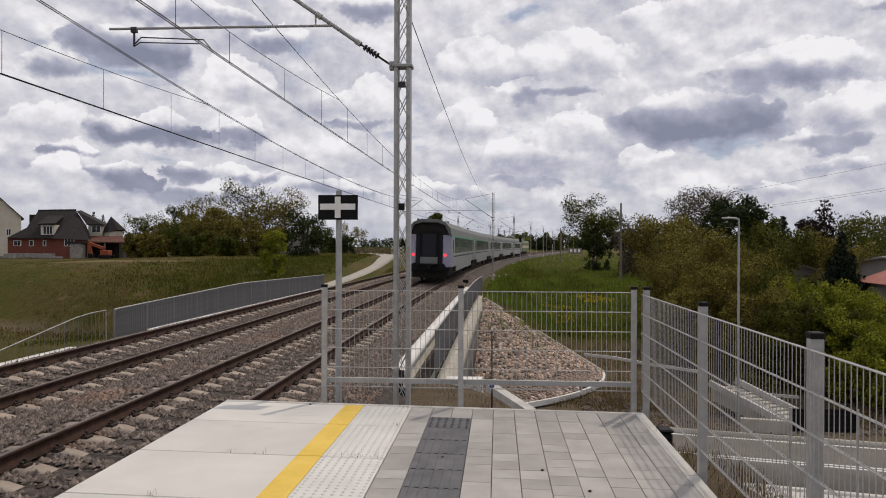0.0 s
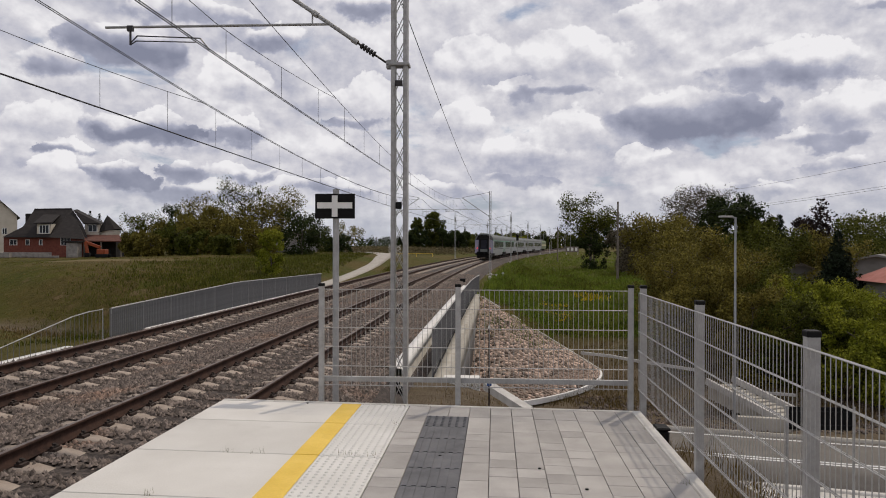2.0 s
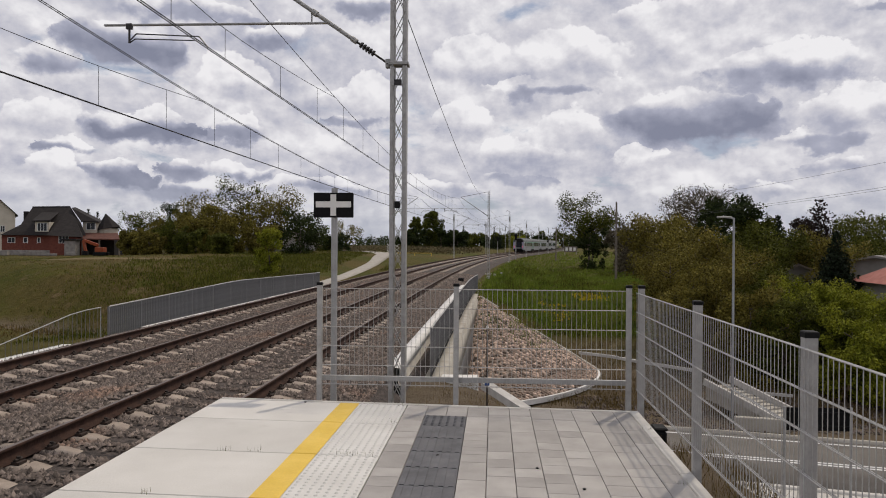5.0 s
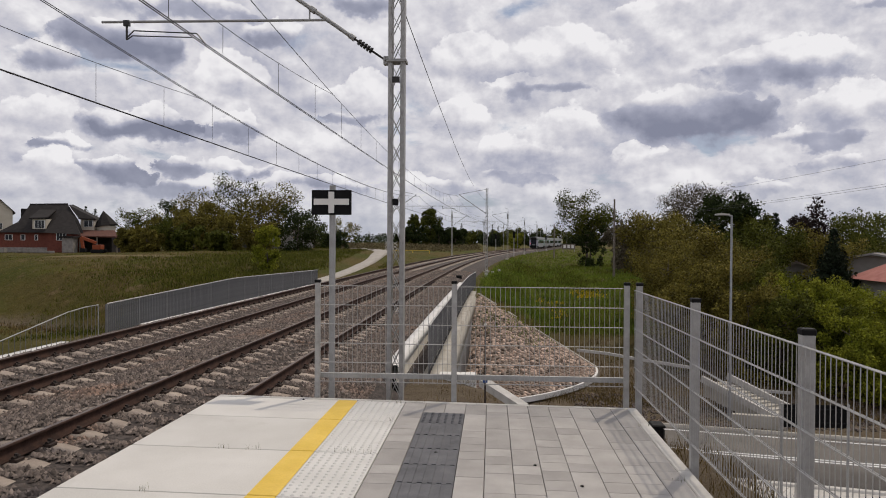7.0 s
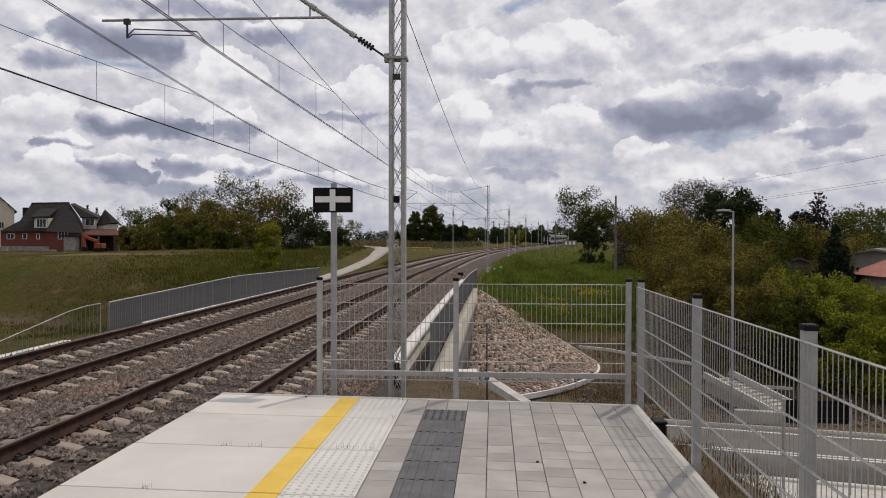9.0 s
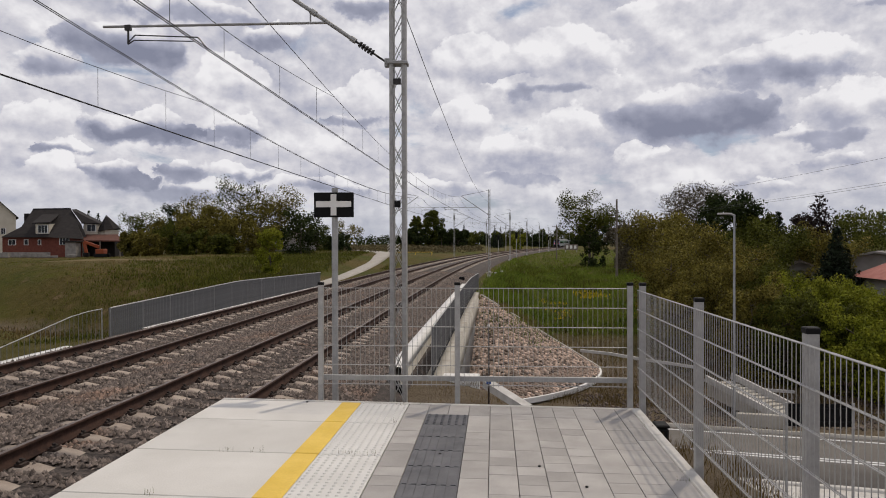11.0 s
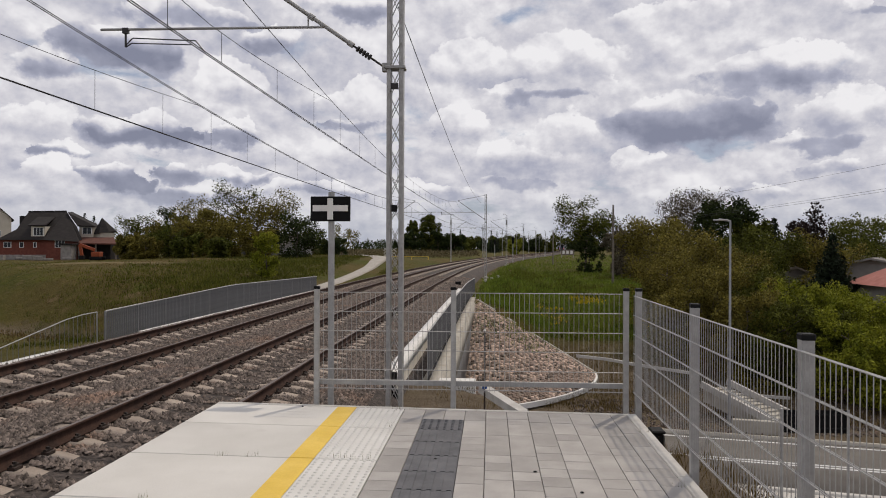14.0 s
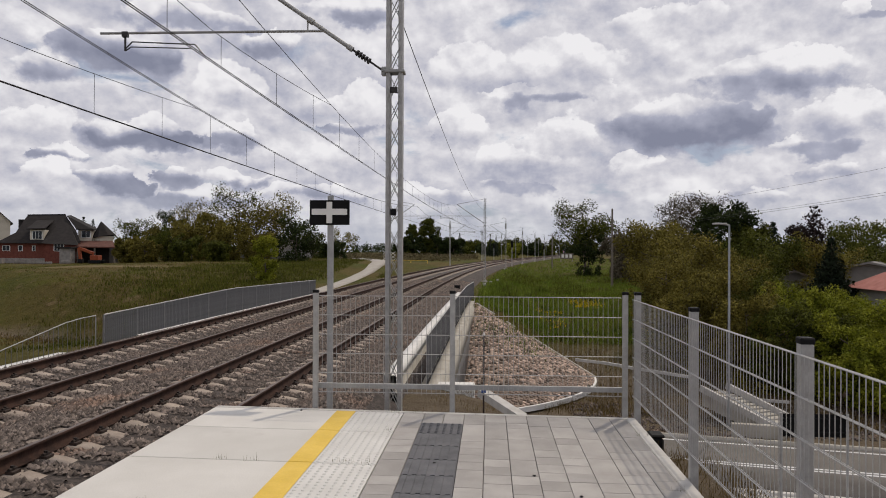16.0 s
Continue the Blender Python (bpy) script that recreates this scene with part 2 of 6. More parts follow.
def leafmat(name, c1, c2, tr=0.3):
    return mat(name, c1, c2, 0.5, 0.8, island=0.65, trans=tr, stops=(0.35, 0.65), spec=0.12)


LEAF = dict(
    fresh=leafmat("fresh_green_leaves", (0.135, 0.155, 0.014), (0.245, 0.25, 0.026), 0.28),
    mid=leafmat("green_leaves", (0.042, 0.052, 0.007), (0.098, 0.103, 0.016), 0.18),
    dark=leafmat("dark_green_leaves", (0.014, 0.024, 0.006), (0.036, 0.048, 0.012), 0.12),
    olive=leafmat("brownish_spring_leaves", (0.085, 0.074, 0.015), (0.185, 0.155, 0.032), 0.18),
    needle=leafmat("dark_needles", (0.010, 0.017, 0.009), (0.022, 0.030, 0.015), 0.1),
    purple=leafmat("dark_reddish_leaves", (0.016, 0.011, 0.011), (0.030, 0.020, 0.018), 0.2),
    grass=leafmat("grass_blades", (0.052, 0.064, 0.008), (0.105, 0.106, 0.018), 0.25),
    lush=leafmat("lush_grass_blades", (0.082, 0.128, 0.014), (0.165, 0.208, 0.028), 0.28),
    dry=leafmat("dry_grass_blades", (0.095, 0.066, 0.022), (0.150, 0.108, 0.042), 0.25),
    twig=leafmat("bare_grey_brown_twigs", (0.070, 0.058, 0.040), (0.125, 0.108, 0.072), 0.05),
    scrub=leafmat("brown_scrub_twigs", (0.085, 0.070, 0.034), (0.135, 0.112, 0.058), 0.1),
    flower=leafmat("yellow_flowers", (0.40, 0.30, 0.012), (0.55, 0.42, 0.02), 0.2),
)

# ---- mesh helpers ----


def mesh_of(name, verts, faces, material, smooth=False):
    """A mesh from numpy arrays; faces all of one size (n, k)."""
    me = bpy.data.meshes.new(name)
    verts, faces = np.asarray(verts, dtype=np.float32), np.asarray(faces, dtype=np.int32)
    n, k = faces.shape
    me.vertices.add(len(verts))
    me.vertices.foreach_set("co", verts.ravel())
    me.loops.add(n * k)
    me.loops.foreach_set("vertex_index", faces.ravel())
    me.polygons.add(n)
    me.polygons.foreach_set("loop_start", np.arange(0, n * k, k, dtype=np.int32))
    me.polygons.foreach_set("loop_total", np.full(n, k, dtype=np.int32))
    if smooth:
        me.polygons.foreach_set("use_smooth", np.ones(n, dtype=bool))
    me.update(calc_edges=True)
    me.materials.append(material)
    return me


def bm_mesh(name, bm, material):
    me = bpy.data.meshes.new(name)
    bm.normal_update()
    bm.to_mesh(me)
    bm.free()
    me.materials.append(material)
    return me


def part(name, bm, material, parent, label="", loc=None):
    """Links a bmesh (or a ready mesh) as one mesh object under a thing or a part."""
    me = bm if isinstance(bm, bpy.types.Mesh) else bm_mesh(name, bm, material)
    ob = new(name, me)
    ob.parent = parent
    if loc is not None:
        ob.location = loc
    return tagged(ob, label)


def thing(name, label, category, loc=(0, 0, 0), rz=0.0, group="", kind=""):
    ob = new(name)
    ob.empty_display_size = 0.2
    ob.matrix_world = pose(*tuple(loc)[:3], 0, 0, rz)
    return tagged(ob, label, category, group, kind)


def box(bm, x0, x1, y0, y1, z0, z1, bevel=0.0):
    b = bm if not bevel else bmesh.new()
    m = Matrix.Translation(((x0 + x1) / 2, (y0 + y1) / 2, (z0 + z1) / 2)) @ Matrix.Diagonal((abs(x1 - x0), abs(y1 - y0), abs(z1 - z0), 1))
    bmesh.ops.create_cube(b, size=1, matrix=m)
    if bevel:
        bmesh.ops.bevel(b, geom=b.edges[:], offset=bevel, segments=1, affect="EDGES")
        merge(bm, b)
    return bm


def merge(bm, b):
    idx = {}
    for v in b.verts:
        idx[v] = bm.verts.new(v.co)
    for f in b.faces:
        try:
            bm.faces.new([idx[v] for v in f.verts])
        except ValueError:
            pass
    b.free()


def tube(bm, a, b, r0, r1=None, seg=8):
    """A straight tapered tube with caps from a to b."""
    a, b = Vector(a), Vector(b)
    d = b - a
    q = d.to_track_quat("Z", "Y").to_matrix().to_4x4()
    m = Matrix.Translation((a + b) / 2) @ q
    bmesh.ops.create_cone(bm, cap_ends=True, segments=seg, radius1=r0, radius2=r0 if r1 is None else r1, depth=d.length, matrix=m)
    return bm


def beam(bm, a, b, w, h, up=(0, 0, 1)):
    """A square-section bar from a to b."""
    a, b = Vector(a), Vector(b)
    d = (b - a)
    y = d.normalized()
    x = y.cross(Vector(up))
    x = x.normalized() if x.length > 1e-4 else Vector((1, 0, 0))
    z = x.cross(y)
    m = Matrix(((x.x, y.x, z.x, 0), (x.y, y.y, z.y, 0), (x.z, y.z, z.z, 0), (0, 0, 0, 1)))
    bmesh.ops.create_cube(bm, size=1, matrix=Matrix.Translation((a + b) / 2) @ m @ Matrix.Diagonal((w, d.length, h, 1)))
    return bm


def sweep(points, profile, closed=True):
    """Verts and quads of a profile [(right, up)] carried along points [(x, y, z, heading)]."""
    P = np.array(points, dtype=float)
    prof = np.array(profile, dtype=float)
    n, k = len(P), len(prof)
    rx, ry = np.cos(P[:, 3]), -np.sin(P[:, 3])
    V = np.zeros((n, k, 3))
    V[:, :, 0] = P[:, None, 0] + rx[:, None] * prof[None, :, 0]
    V[:, :, 1] = P[:, None, 1] + ry[:, None] * prof[None, :, 0]
    V[:, :, 2] = P[:, None, 2] + prof[None, :, 1]
    F = []
    kk = k if closed else k - 1
    i, j = np.meshgrid(np.arange(n - 1), np.arange(kk), indexing="ij")
    j2 = (j + 1) % k
    F = np.stack([i * k + j, i * k + j2, (i + 1) * k + j2, (i + 1) * k + j], axis=-1).reshape(-1, 4)
    return V.reshape(-1, 3), F


def wire(points, r, name, parent, material, seg=4, label=""):
    """A thin wire through points."""
    P = [Vector(p) for p in points]
    V, F = [], []
    for i, p in enumerate(P):
        d = (P[min(i + 1, len(P) - 1)] - P[max(i - 1, 0)]).normalized()
        x = d.cross(Vector((0, 0, 1)))
        x = x.normalized() if x.length > 1e-4 else Vector((1, 0, 0))
        z = x.cross(d)
        for a in range(seg):
            t = 2 * math.pi * a / seg
            V.append(p + (x * math.cos(t) + z * math.sin(t)) * r)
    for i in range(len(P) - 1):
        for a in range(seg):
            F.append((i * seg + a, i * seg + (a + 1) % seg, (i + 1) * seg + (a + 1) % seg, (i + 1) * seg + a))
    return part(name, mesh_of(name, [tuple(v) for v in V], F, material), material, parent, label)


# ---- the line of the railway ----
RAIL_Z = -0.76
AXIS = -4.58          # near track at y = 0
GAP = 3.90            # to the far track
CANT = 0.10


def curvature(s):
    if s < 0:
        return 0.0
    if s < 70:
        return s / 70 / 1150
    if s < 185:
        return 1 / 1150
    if s < 235:
        return (235 - s) / 50 / 1150
    return 0.0


def rise(s):
    """Height of the rail over its height at the platform."""
    return 0.0015 * max(0, s - 10) + 0.5 * 0.000020 * max(0, s - 230) ** 2 * (1 if s < 430 else 0) + (0.4 + 0.004 * (s - 430) if s >= 430 else 0)


LINE = []             # (s, x, y, heading to the right)
_x, _y, _h, _s = AXIS, -60.0, 0.0, -60.0
while _s < 900:
    LINE.append((_s, _x, _y, _h))
    _h += curvature(_s + 0.5)
    _x += math.sin(_h)
    _y += math.cos(_h)
    _s += 1.0


def on_line(s, off=0.0, up=0.0):
    """Place and heading at s metres along the near track, off metres to its right, up metres over the rail."""
    i = max(0, min(len(LINE) - 2, int(s + 60)))
    f = s + 60 - i
    a, b = LINE[i], LINE[i + 1]
    x, y, h = (a[k] + (b[k] - a[k]) * f for k in (1, 2, 3))
    return (x + math.cos(h) * off, y - math.sin(h) * off, RAIL_Z + rise(s) + up, h)


_LY = np.array([p[2] for p in LINE])
_LX = np.array([p[1] for p in LINE])
_LS = np.array([p[0] for p in LINE])


# ---- ground ----
ROAD_Z = -5.1


def road_y(x):
    """Middle of the road that dips under the railway."""
    return 24.2 - 0.22 * (x - 5.0) if x > -2 else 25.7 + 0.5 * (-2 - x) ** 1.05


def smooth(a, b, x):
    t = np.clip((x - a) / (b - a), 0, 1)
    return t * t * (3 - 2 * t)


def ground_z(x, y):
    """Height of the ground."""
    x, y = np.asarray(x, float), np.asarray(y, float)
    lx = np.interp(y, _LY, _LX)
    ls = np.interp(y, _LY, _LS)
    r = x - (lx - GAP / 2)                     # to the right of the middle of the formation
    lift = 0.0015 * np.clip(ls - 10, 0, 500) + np.where(ls > 300, 0.004 * (ls - 300), 0)
    form = RAIL_Z - 0.75 + np.clip(lift, 0, 3)
    right = np.interp(y, [0, 20, 60, 120, 250, 500, 1200], [-3.6, -4.4, -2.6, -2.1, -0.9, 0.8, 1.0])
    right = right + np.interp(r, [12, 30, 80, 400], [0, 0, -0.8, -1.0]) * np.interp(y, [0, 60, 200], [1, 1, 0])
    left = np.interp(y, [-50, 15, 45, 120, 300, 800], [-2.0, -1.9, -1.5, -0.75, -0.5, 0.4])
    left = left + np.interp(r, [-90, -40, -14], [0.25, 0.45, 0.0])
    left = left + 0.9 * smooth(9, 16, -r) * (1 - smooth(30, 60, -r)) * smooth(50, 70, y) * (1 - smooth(120, 150, y))
    side = np.where(r > 0, right, left)
    edge = np.where(r > 0, np.interp(y, [16, 19], [5.5, 4.9]), 5.6)
    wide = np.where(r > 0, 6.5, 7.0)
    z = form + (side - form) * smooth(edge, edge + wide, np.abs(r))
    ry = np.where(x > -2, 24.2 - 0.22 * (x - 5.0), 25.7 + 0.5 * np.maximum(0, -2 - x) ** 1.05)
    d = np.abs(y - ry)
    cut = np.where(x > 3, smooth(8.0, 30.0, d), smooth(7.5, 17.0, d))
    cut = np.where((x <= -20), smooth(5, 15, d), cut)
    fade = smooth(-70, -30, x)
    cut = 1 - (1 - cut) * fade
    cut = np.where((y < ry) & (x < -2), smooth(6.5, 8.5, d), cut)
    cut = np.where((y < ry) & (x >= -2) & (x < 4), np.maximum(cut, smooth(6.2, 9.0, d)), cut)
    zr = ROAD_Z - 0.12
    z = zr + (np.maximum(z, zr) - zr) * cut
    # hollow for the stone cone beside the abutment
    ang = np.degrees(np.arctan2(x + 1.0, 44.0 - y))
    foot = np.interp(ang, [-6, 8, 30, 50], [12.5, 13.9, 11.0, 8.5])
    uu = np.hypot(x + 1.0, y - 44.0) / foot
    cone = -1.45 + (ROAD_Z + 0.12 + 1.45) * np.minimum(uu, 1.0) - 0.2
    z = np.where((ang > -8) & (ang < 51) & (uu < 1.08), np.minimum(z, cone), z)
    # bench beside the platform
    bench = -0.32 - 0.55 * smooth(1.9, 3.2, x)
    k = (1 - smooth(6.8, 9.5, y)) * (1 - smooth(1.9, 5.5, x)) * (x > 0.5)
    z = z * (1 - k) + bench * k
    n = 0.10 * np.sin(x * 0.31 + 1.3 * np.sin(y * 0.17)) * np.sin(y * 0.27 + x * 0.11) * np.clip((np.abs(r) - 8) / 6, 0, 1) * np.clip((d - 6) / 6, 0, 1)
    return z + n


def axis_steps(lo, hi, mid, fine, grow):
    out = [mid]
    s = fine
    while out[-1] < hi:
        out.append(out[-1] + s)
        s *= grow
    s = fine
    left = [mid]
    while left[-1] > lo:
        left.append(left[-1] - s)
        s *= grow
    return np.array(left[:0:-1] + out)


def build_ground():
    xs = axis_steps(-3500, 3500, 0.0, 0.6, 1.028)
    ys = axis_steps(-1500, 4000, 26.0, 0.6, 1.028)
    X, Y = np.meshgrid(xs, ys)
    Z = ground_z(X, Y)
    V = np.stack([X, Y, Z], -1).reshape(-1, 3)
    n, k = X.shape
    i, j = np.meshgrid(np.arange(n - 1), np.arange(k - 1), indexing="ij")
    F = np.stack([i * k + j, i * k + j + 1, (i + 1) * k + j + 1, (i + 1) * k + j], -1).reshape(-1, 4)
    m = bpy.data.materials.new("grassland")
    m.use_nodes = True
    nt = m.node_tree
    b = nt.nodes["Principled BSDF"]
    co = add(nt, "ShaderNodeTexCoord").outputs["Object"]
    big = noise_tex(nt, co, 0.045, 6, 0.6)
    green = ramp(nt, noise_tex(nt, co, 0.9, 6, 0.65), [(0.3, (0.030, 0.040, 0.005)), (0.7, (0.076, 0.082, 0.011))])
    dry = ramp(nt, noise_tex(nt, co, 1.4, 6, 0.65), [(0.3, (0.058, 0.045, 0.012)), (0.7, (0.115, 0.088, 0.028))])
    soil = ramp(nt, noise_tex(nt, co, 2.0, 6, 0.6), [(0.3, (0.10, 0.075, 0.052)), (0.7, (0.17, 0.135, 0.10))])
    col = mix(nt, ramp(nt, big, [(0.36, (0, 0, 0)), (0.56, (1, 1, 1))]), green, dry)
    lush = ramp(nt, noise_tex(nt, co, 0.16, 7, 0.7), [(0.56, (0, 0, 0)), (0.66, (0.8, 0.8, 0.8))])
    col = mix(nt, lush, col, (0.070, 0.078, 0.010))
    bare = ramp(nt, noise_tex(nt, co, 0.30, 8, 0.72), [(0.60, (0, 0, 0)), (0.68, (0.85, 0.85, 0.85))])
    col = mix(nt, bare, col, (0.15, 0.108, 0.056))
    # bare soil round the road cutting, a worn strip before the houses
    pos = add(nt, "ShaderNodeSeparateXYZ", {0: co}).outputs
    near = add(nt, "ShaderNodeMapRange", {0: mth(nt, "ADD", pos[1], mth(nt, "MULTIPLY", noise_tex(nt, co, 0.8, 5), 8.0)), 1: 20.0, 2: 25.0, 3: 0.9, 4: 0.0}).outputs[0]
    near = mth(nt, "MULTIPLY", near, add(nt, "ShaderNodeMapRange", {0: pos[0], 1: -3.0, 2: -2.0}).outputs[0])
    col = mix(nt, near, col, soil)
    far = mth(nt, "ADD", pos[1], mth(nt, "MULTIPLY", noise_tex(nt, co, 0.12, 5), 14.0))
    strip = mth(nt, "SUBTRACT", 1.0, add(nt, "ShaderNodeMapRange", {0: mth(nt, "ABSOLUTE", mth(nt, "SUBTRACT", far, 82.0)), 1: 1.5, 2: 5.0}).outputs[0])
    strip = mth(nt, "MULTIPLY", strip, add(nt, "ShaderNodeMapRange", {0: pos[0], 1: -30.0, 2: -38.0, 3: 0.0, 4: 0.75}).outputs[0])
    col = mix(nt, strip, col, (0.175, 0.135, 0.075))
    low = add(nt, "ShaderNodeMapRange", {0: mth(nt, "ADD", pos[2], mth(nt, "MULTIPLY", noise_tex(nt, co, 0.35, 5), 2.2)), 1: -3.9, 2: -3.0, 3: 0.85, 4: 0.0}).outputs[0]
    col = mix(nt, low, col, soil)
    nt.links.new(col, b.inputs["Base Color"])
    b.inputs["Roughness"].default_value = 0.95
    b.inputs["Specular IOR Level"].default_value = 0.1
    h = noise_tex(nt, co, 2.5, 8, 0.7)
    nt.links.new(add(nt, "ShaderNodeBump", {"Height": h, "Strength": 0.9, "Distance": 0.25}).outputs[0], b.inputs["Normal"])
    ob = new("ground", mesh_of("ground", V, F, m, True))
    return tagged(ob, "rough grassland with dry patches and bare soil", "ground", kind="structure")


build_ground()


def build_road():
    xs = np.linspace(-30, 70, 80)
    pts = [(x, float(road_y(x)), ROAD_Z, math.pi / 2 + math.atan(0.22 if x > -2 else -0.5)) for x in xs]
    # the profile runs across: right is towards -y for a line that heads along +x
    V, F = sweep(pts, [(-2.9, 0), (2.9, 0), (2.9, -0.3), (-2.9, -0.3)])
    road = tagged(new("road", mesh_of("road", V, F, M["asphalt"])), "grey asphalt road with white edge and centre lines", "road", kind="structure")
    for off, w in ((-2.55, 0.12), (-0.1, 0.12), (0.14, 0.12)):
        V, F = sweep(pts, [(off - w / 2, 0.004), (off + w / 2, 0.004), (off + w / 2, -0.02), (off - w / 2, -0.02)])
        part("road_marking", mesh_of("road_marking", V, F, M["roadline"]), None, road, "white painted line")
    for off, w, h, nm, mt in ((-3.02, 0.14, 0.10, "kerb", "concrete"), (3.05, 0.25, 0.13, "kerb", "kerb"), (4.35, 2.2, 0.10, "pavement", "kerb")):
        V, F = sweep(pts, [(off - w / 2, h), (off + w / 2, h), (off + w / 2, -0.3), (off - w / 2, -0.3)])
        tagged(new(nm, mesh_of(nm, V, F, M[mt])), "pale concrete " + nm + " along the road", nm, kind="structure")


build_road()


def path_x(y):
    """Middle of the gravel path."""
    ys = [40, 55, 70, 107, 140, 165, 190, 215]
    xs = [-12.6, -13.1, -14.2, -17.2, -20.5, -25.5, -33.5, -46.0]
    return sum(np.interp(np.asarray(y) + o, ys, xs) for o in (-12, -6, 0, 6, 12)) / 5


def build_path():
    """Gravel track that leaves the railway towards the fields."""
    pts, W = [], []
    for t in np.linspace(0, 1, 60):
        y = 50 + 165 * t
        x = float(path_x(y))
        h = math.atan2(float(path_x(y + 1)) - x, 1.0)
        pts.append((x, y, float(ground_z(x, y)) + 0.08, h))
        W.append(float(np.interp(y, [50, 90, 140, 200], [0.6, 0.9, 2.0, 2.6])))
    V, F = sweep(pts, [(-1.0, -0.05), (-0.6, 0.02), (0.6, 0.02), (1.0, -0.05), (1.0, -0.6), (-1.0, -0.6)])
    V = V.reshape(len(pts), 6, 3)
    for i, w in enumerate(W):
        mid = np.array(pts[i][:2])
        V[i, :, :2] = mid + (V[i, :, :2] - mid) * w
    V = V.reshape(-1, 3)
    m = mat("pale_gravel_path", (0.30, 0.275, 0.245), (0.38, 0.355, 0.32), 1.5, 0.95, fine=(15, 0.15))
    tagged(new("path", mesh_of("path", V, F, m)), "pale gravel path curving beside the railway", "path", kind="structure")


build_path()

# ---- tracks ----


def canted(s, off, side, up=0.0):
    """A place on a track whose outer (left) rail is raised. side: 0 near track, 1 far track."""
    x, y, z, h = on_line(s, off - GAP * side, up)
    return x, y, z + CANT * (0.5 - off / 1.507) * min(1, max(0, (s + 40) / 40)) * (1 if s < 300 else 0.3), h


def build_tracks():
    svals = list(np.concatenate([np.arange(-12, 90, 1.5), np.arange(90, 300, 4), np.arange(300, 760, 12)]))
    # ballast bed under both tracks, one sheet with two shoulders
    pts = [on_line(s) for s in svals]
    prof = [(3.0, -1.0), (2.4, -0.40), (1.75, -0.26), (0, -0.150), (-1.3, -0.065), (-GAP / 2, -0.10), (-GAP + 1.3, -0.235), (-GAP, -0.150), (-GAP - 1.3, -0.085), (-GAP - 1.9, -0.20), (-GAP - 3.0, -0.85)]
    V, F = sweep(pts, prof, closed=False)
    # the bed's dark colour stands in for shade between the stones above
    bed = tagged(new("ballast", mesh_of("ballast", V, F, M["ballast"])), "crushed stone ballast bed, coloured dark for the shade between stones", "ballast", kind="stuff")
    # rails
    prof_r = [(-0.075, -0.172), (0.075, -0.172), (0.075, -0.16), (0.014, -0.142), (0.010, -0.045), (0.036, -0.034), (0.036, -0.006), (0.028, 0.0), (-0.028, 0.0), (-0.036, -0.006), (-0.036, -0.034), (-0.010, -0.045), (-0.014, -0.142), (-0.075, -0.16)]
    sleeper_me = sleeper_mesh()
    clip_me = clip_mesh()
    for side in (0, 1):
        tr = thing("railway_track", "rusty rails on pale concrete sleepers in crushed stone", "railway track", on_line(0, -GAP * side), group="railway tracks")
        ox, oy, oz = tr.location
        for off in (-0.7535, 0.7535):
            rp = []
            for s in svals:
                x, y, z, h = canted(s, off, side)
                rp.append((x - ox, y - oy, z - oz, h))
            V, F = sweep(rp, prof_r)
            me = mesh_of("rail", V, F, M["rail"])
            me.materials.append(M["railtop"])
            idx = np.zeros(len(F), dtype=np.int32)
            idx[np.arange(len(F)) % len(prof_r) == 7] = 1
            me.polygons.foreach_set("material_index", idx)
            part("rail", me, None, tr, "rust-brown steel rail with a worn head")
        s = -2.0 + 0.3 * side
        far_V, far_F = [], []
        n = 0
        while s < 330:
            x, y, z, h = canted(s, 0, side, -0.172)
            lean = math.degrees(math.atan(CANT / 1.507)) if s < 300 else 0
            m = pose(x - ox, y - oy, z - oz, 0, lean, -math.degrees(h) + random.uniform(-0.4, 0.4))
            if s < 92:
                ob = part("sleeper", sleeper_me, None, tr)
                ob.matrix_basis = m
                if s < 45:
                    for off in (-0.7535, 0.7535):
                        c = part("rail_fastening", clip_me, None, ob)
                        c.matrix_basis = pose(off, 0, 0.0)
                        c = part("rail_fastening", clip_me, None, ob)
                        c.matrix_basis = pose(off, 0, 0.0, 0, 0, 180)
            else:
                far_V.append((m, 0))
            s += 0.60
            n += 1
        base = np.array([v.co for v in sleeper_me.vertices])
        faces = np.array([tuple(p.vertices) for p in sleeper_me.polygons])
        Vs, Fs = [], []
        for i, (m, _) in enumerate(far_V):
            A = np.array(m)
            Vs.append(base @ A[:3, :3].T + A[:3, 3])
            Fs.append(faces + i * len(base))
        ob = part("sleeper_row", mesh_of("sleeper_row", np.concatenate(Vs), np.concatenate(Fs), M["sleeper"]), None, tr)
        tagged(ob, kind="stuff")


def sleeper_mesh():
    """Concrete sleeper 2.6 m long, waisted in the middle, its top at z = 0 under the rails."""
    xs = [-1.30, -1.0, -0.50, -0.25, 0.25, 0.50, 1.0, 1.30]
    top = [-0.03, 0.0, 0.0, -0.035, -0.035, 0.0, 0.0, -0.03]
    hw = [0.12, 0.135, 0.135, 0.105, 0.105, 0.135, 0.135, 0.12]
    V, F = [], []
    for x, t, w in zip(xs, top, hw):
        V += [(x, -w - 0.02, -0.2), (x, -w, t), (x, w, t), (x, w + 0.02, -0.2)]
    for i in range(len(xs) - 1):
        for a in range(3):
            F.append((i * 4 + a, i * 4 + a + 1, (i + 1) * 4 + a + 1, (i + 1) * 4 + a))
    F += [(0, 3, 2, 1), (28, 29, 30, 31)]
    return mesh_of("sleeper", V, F, M["sleeper"])


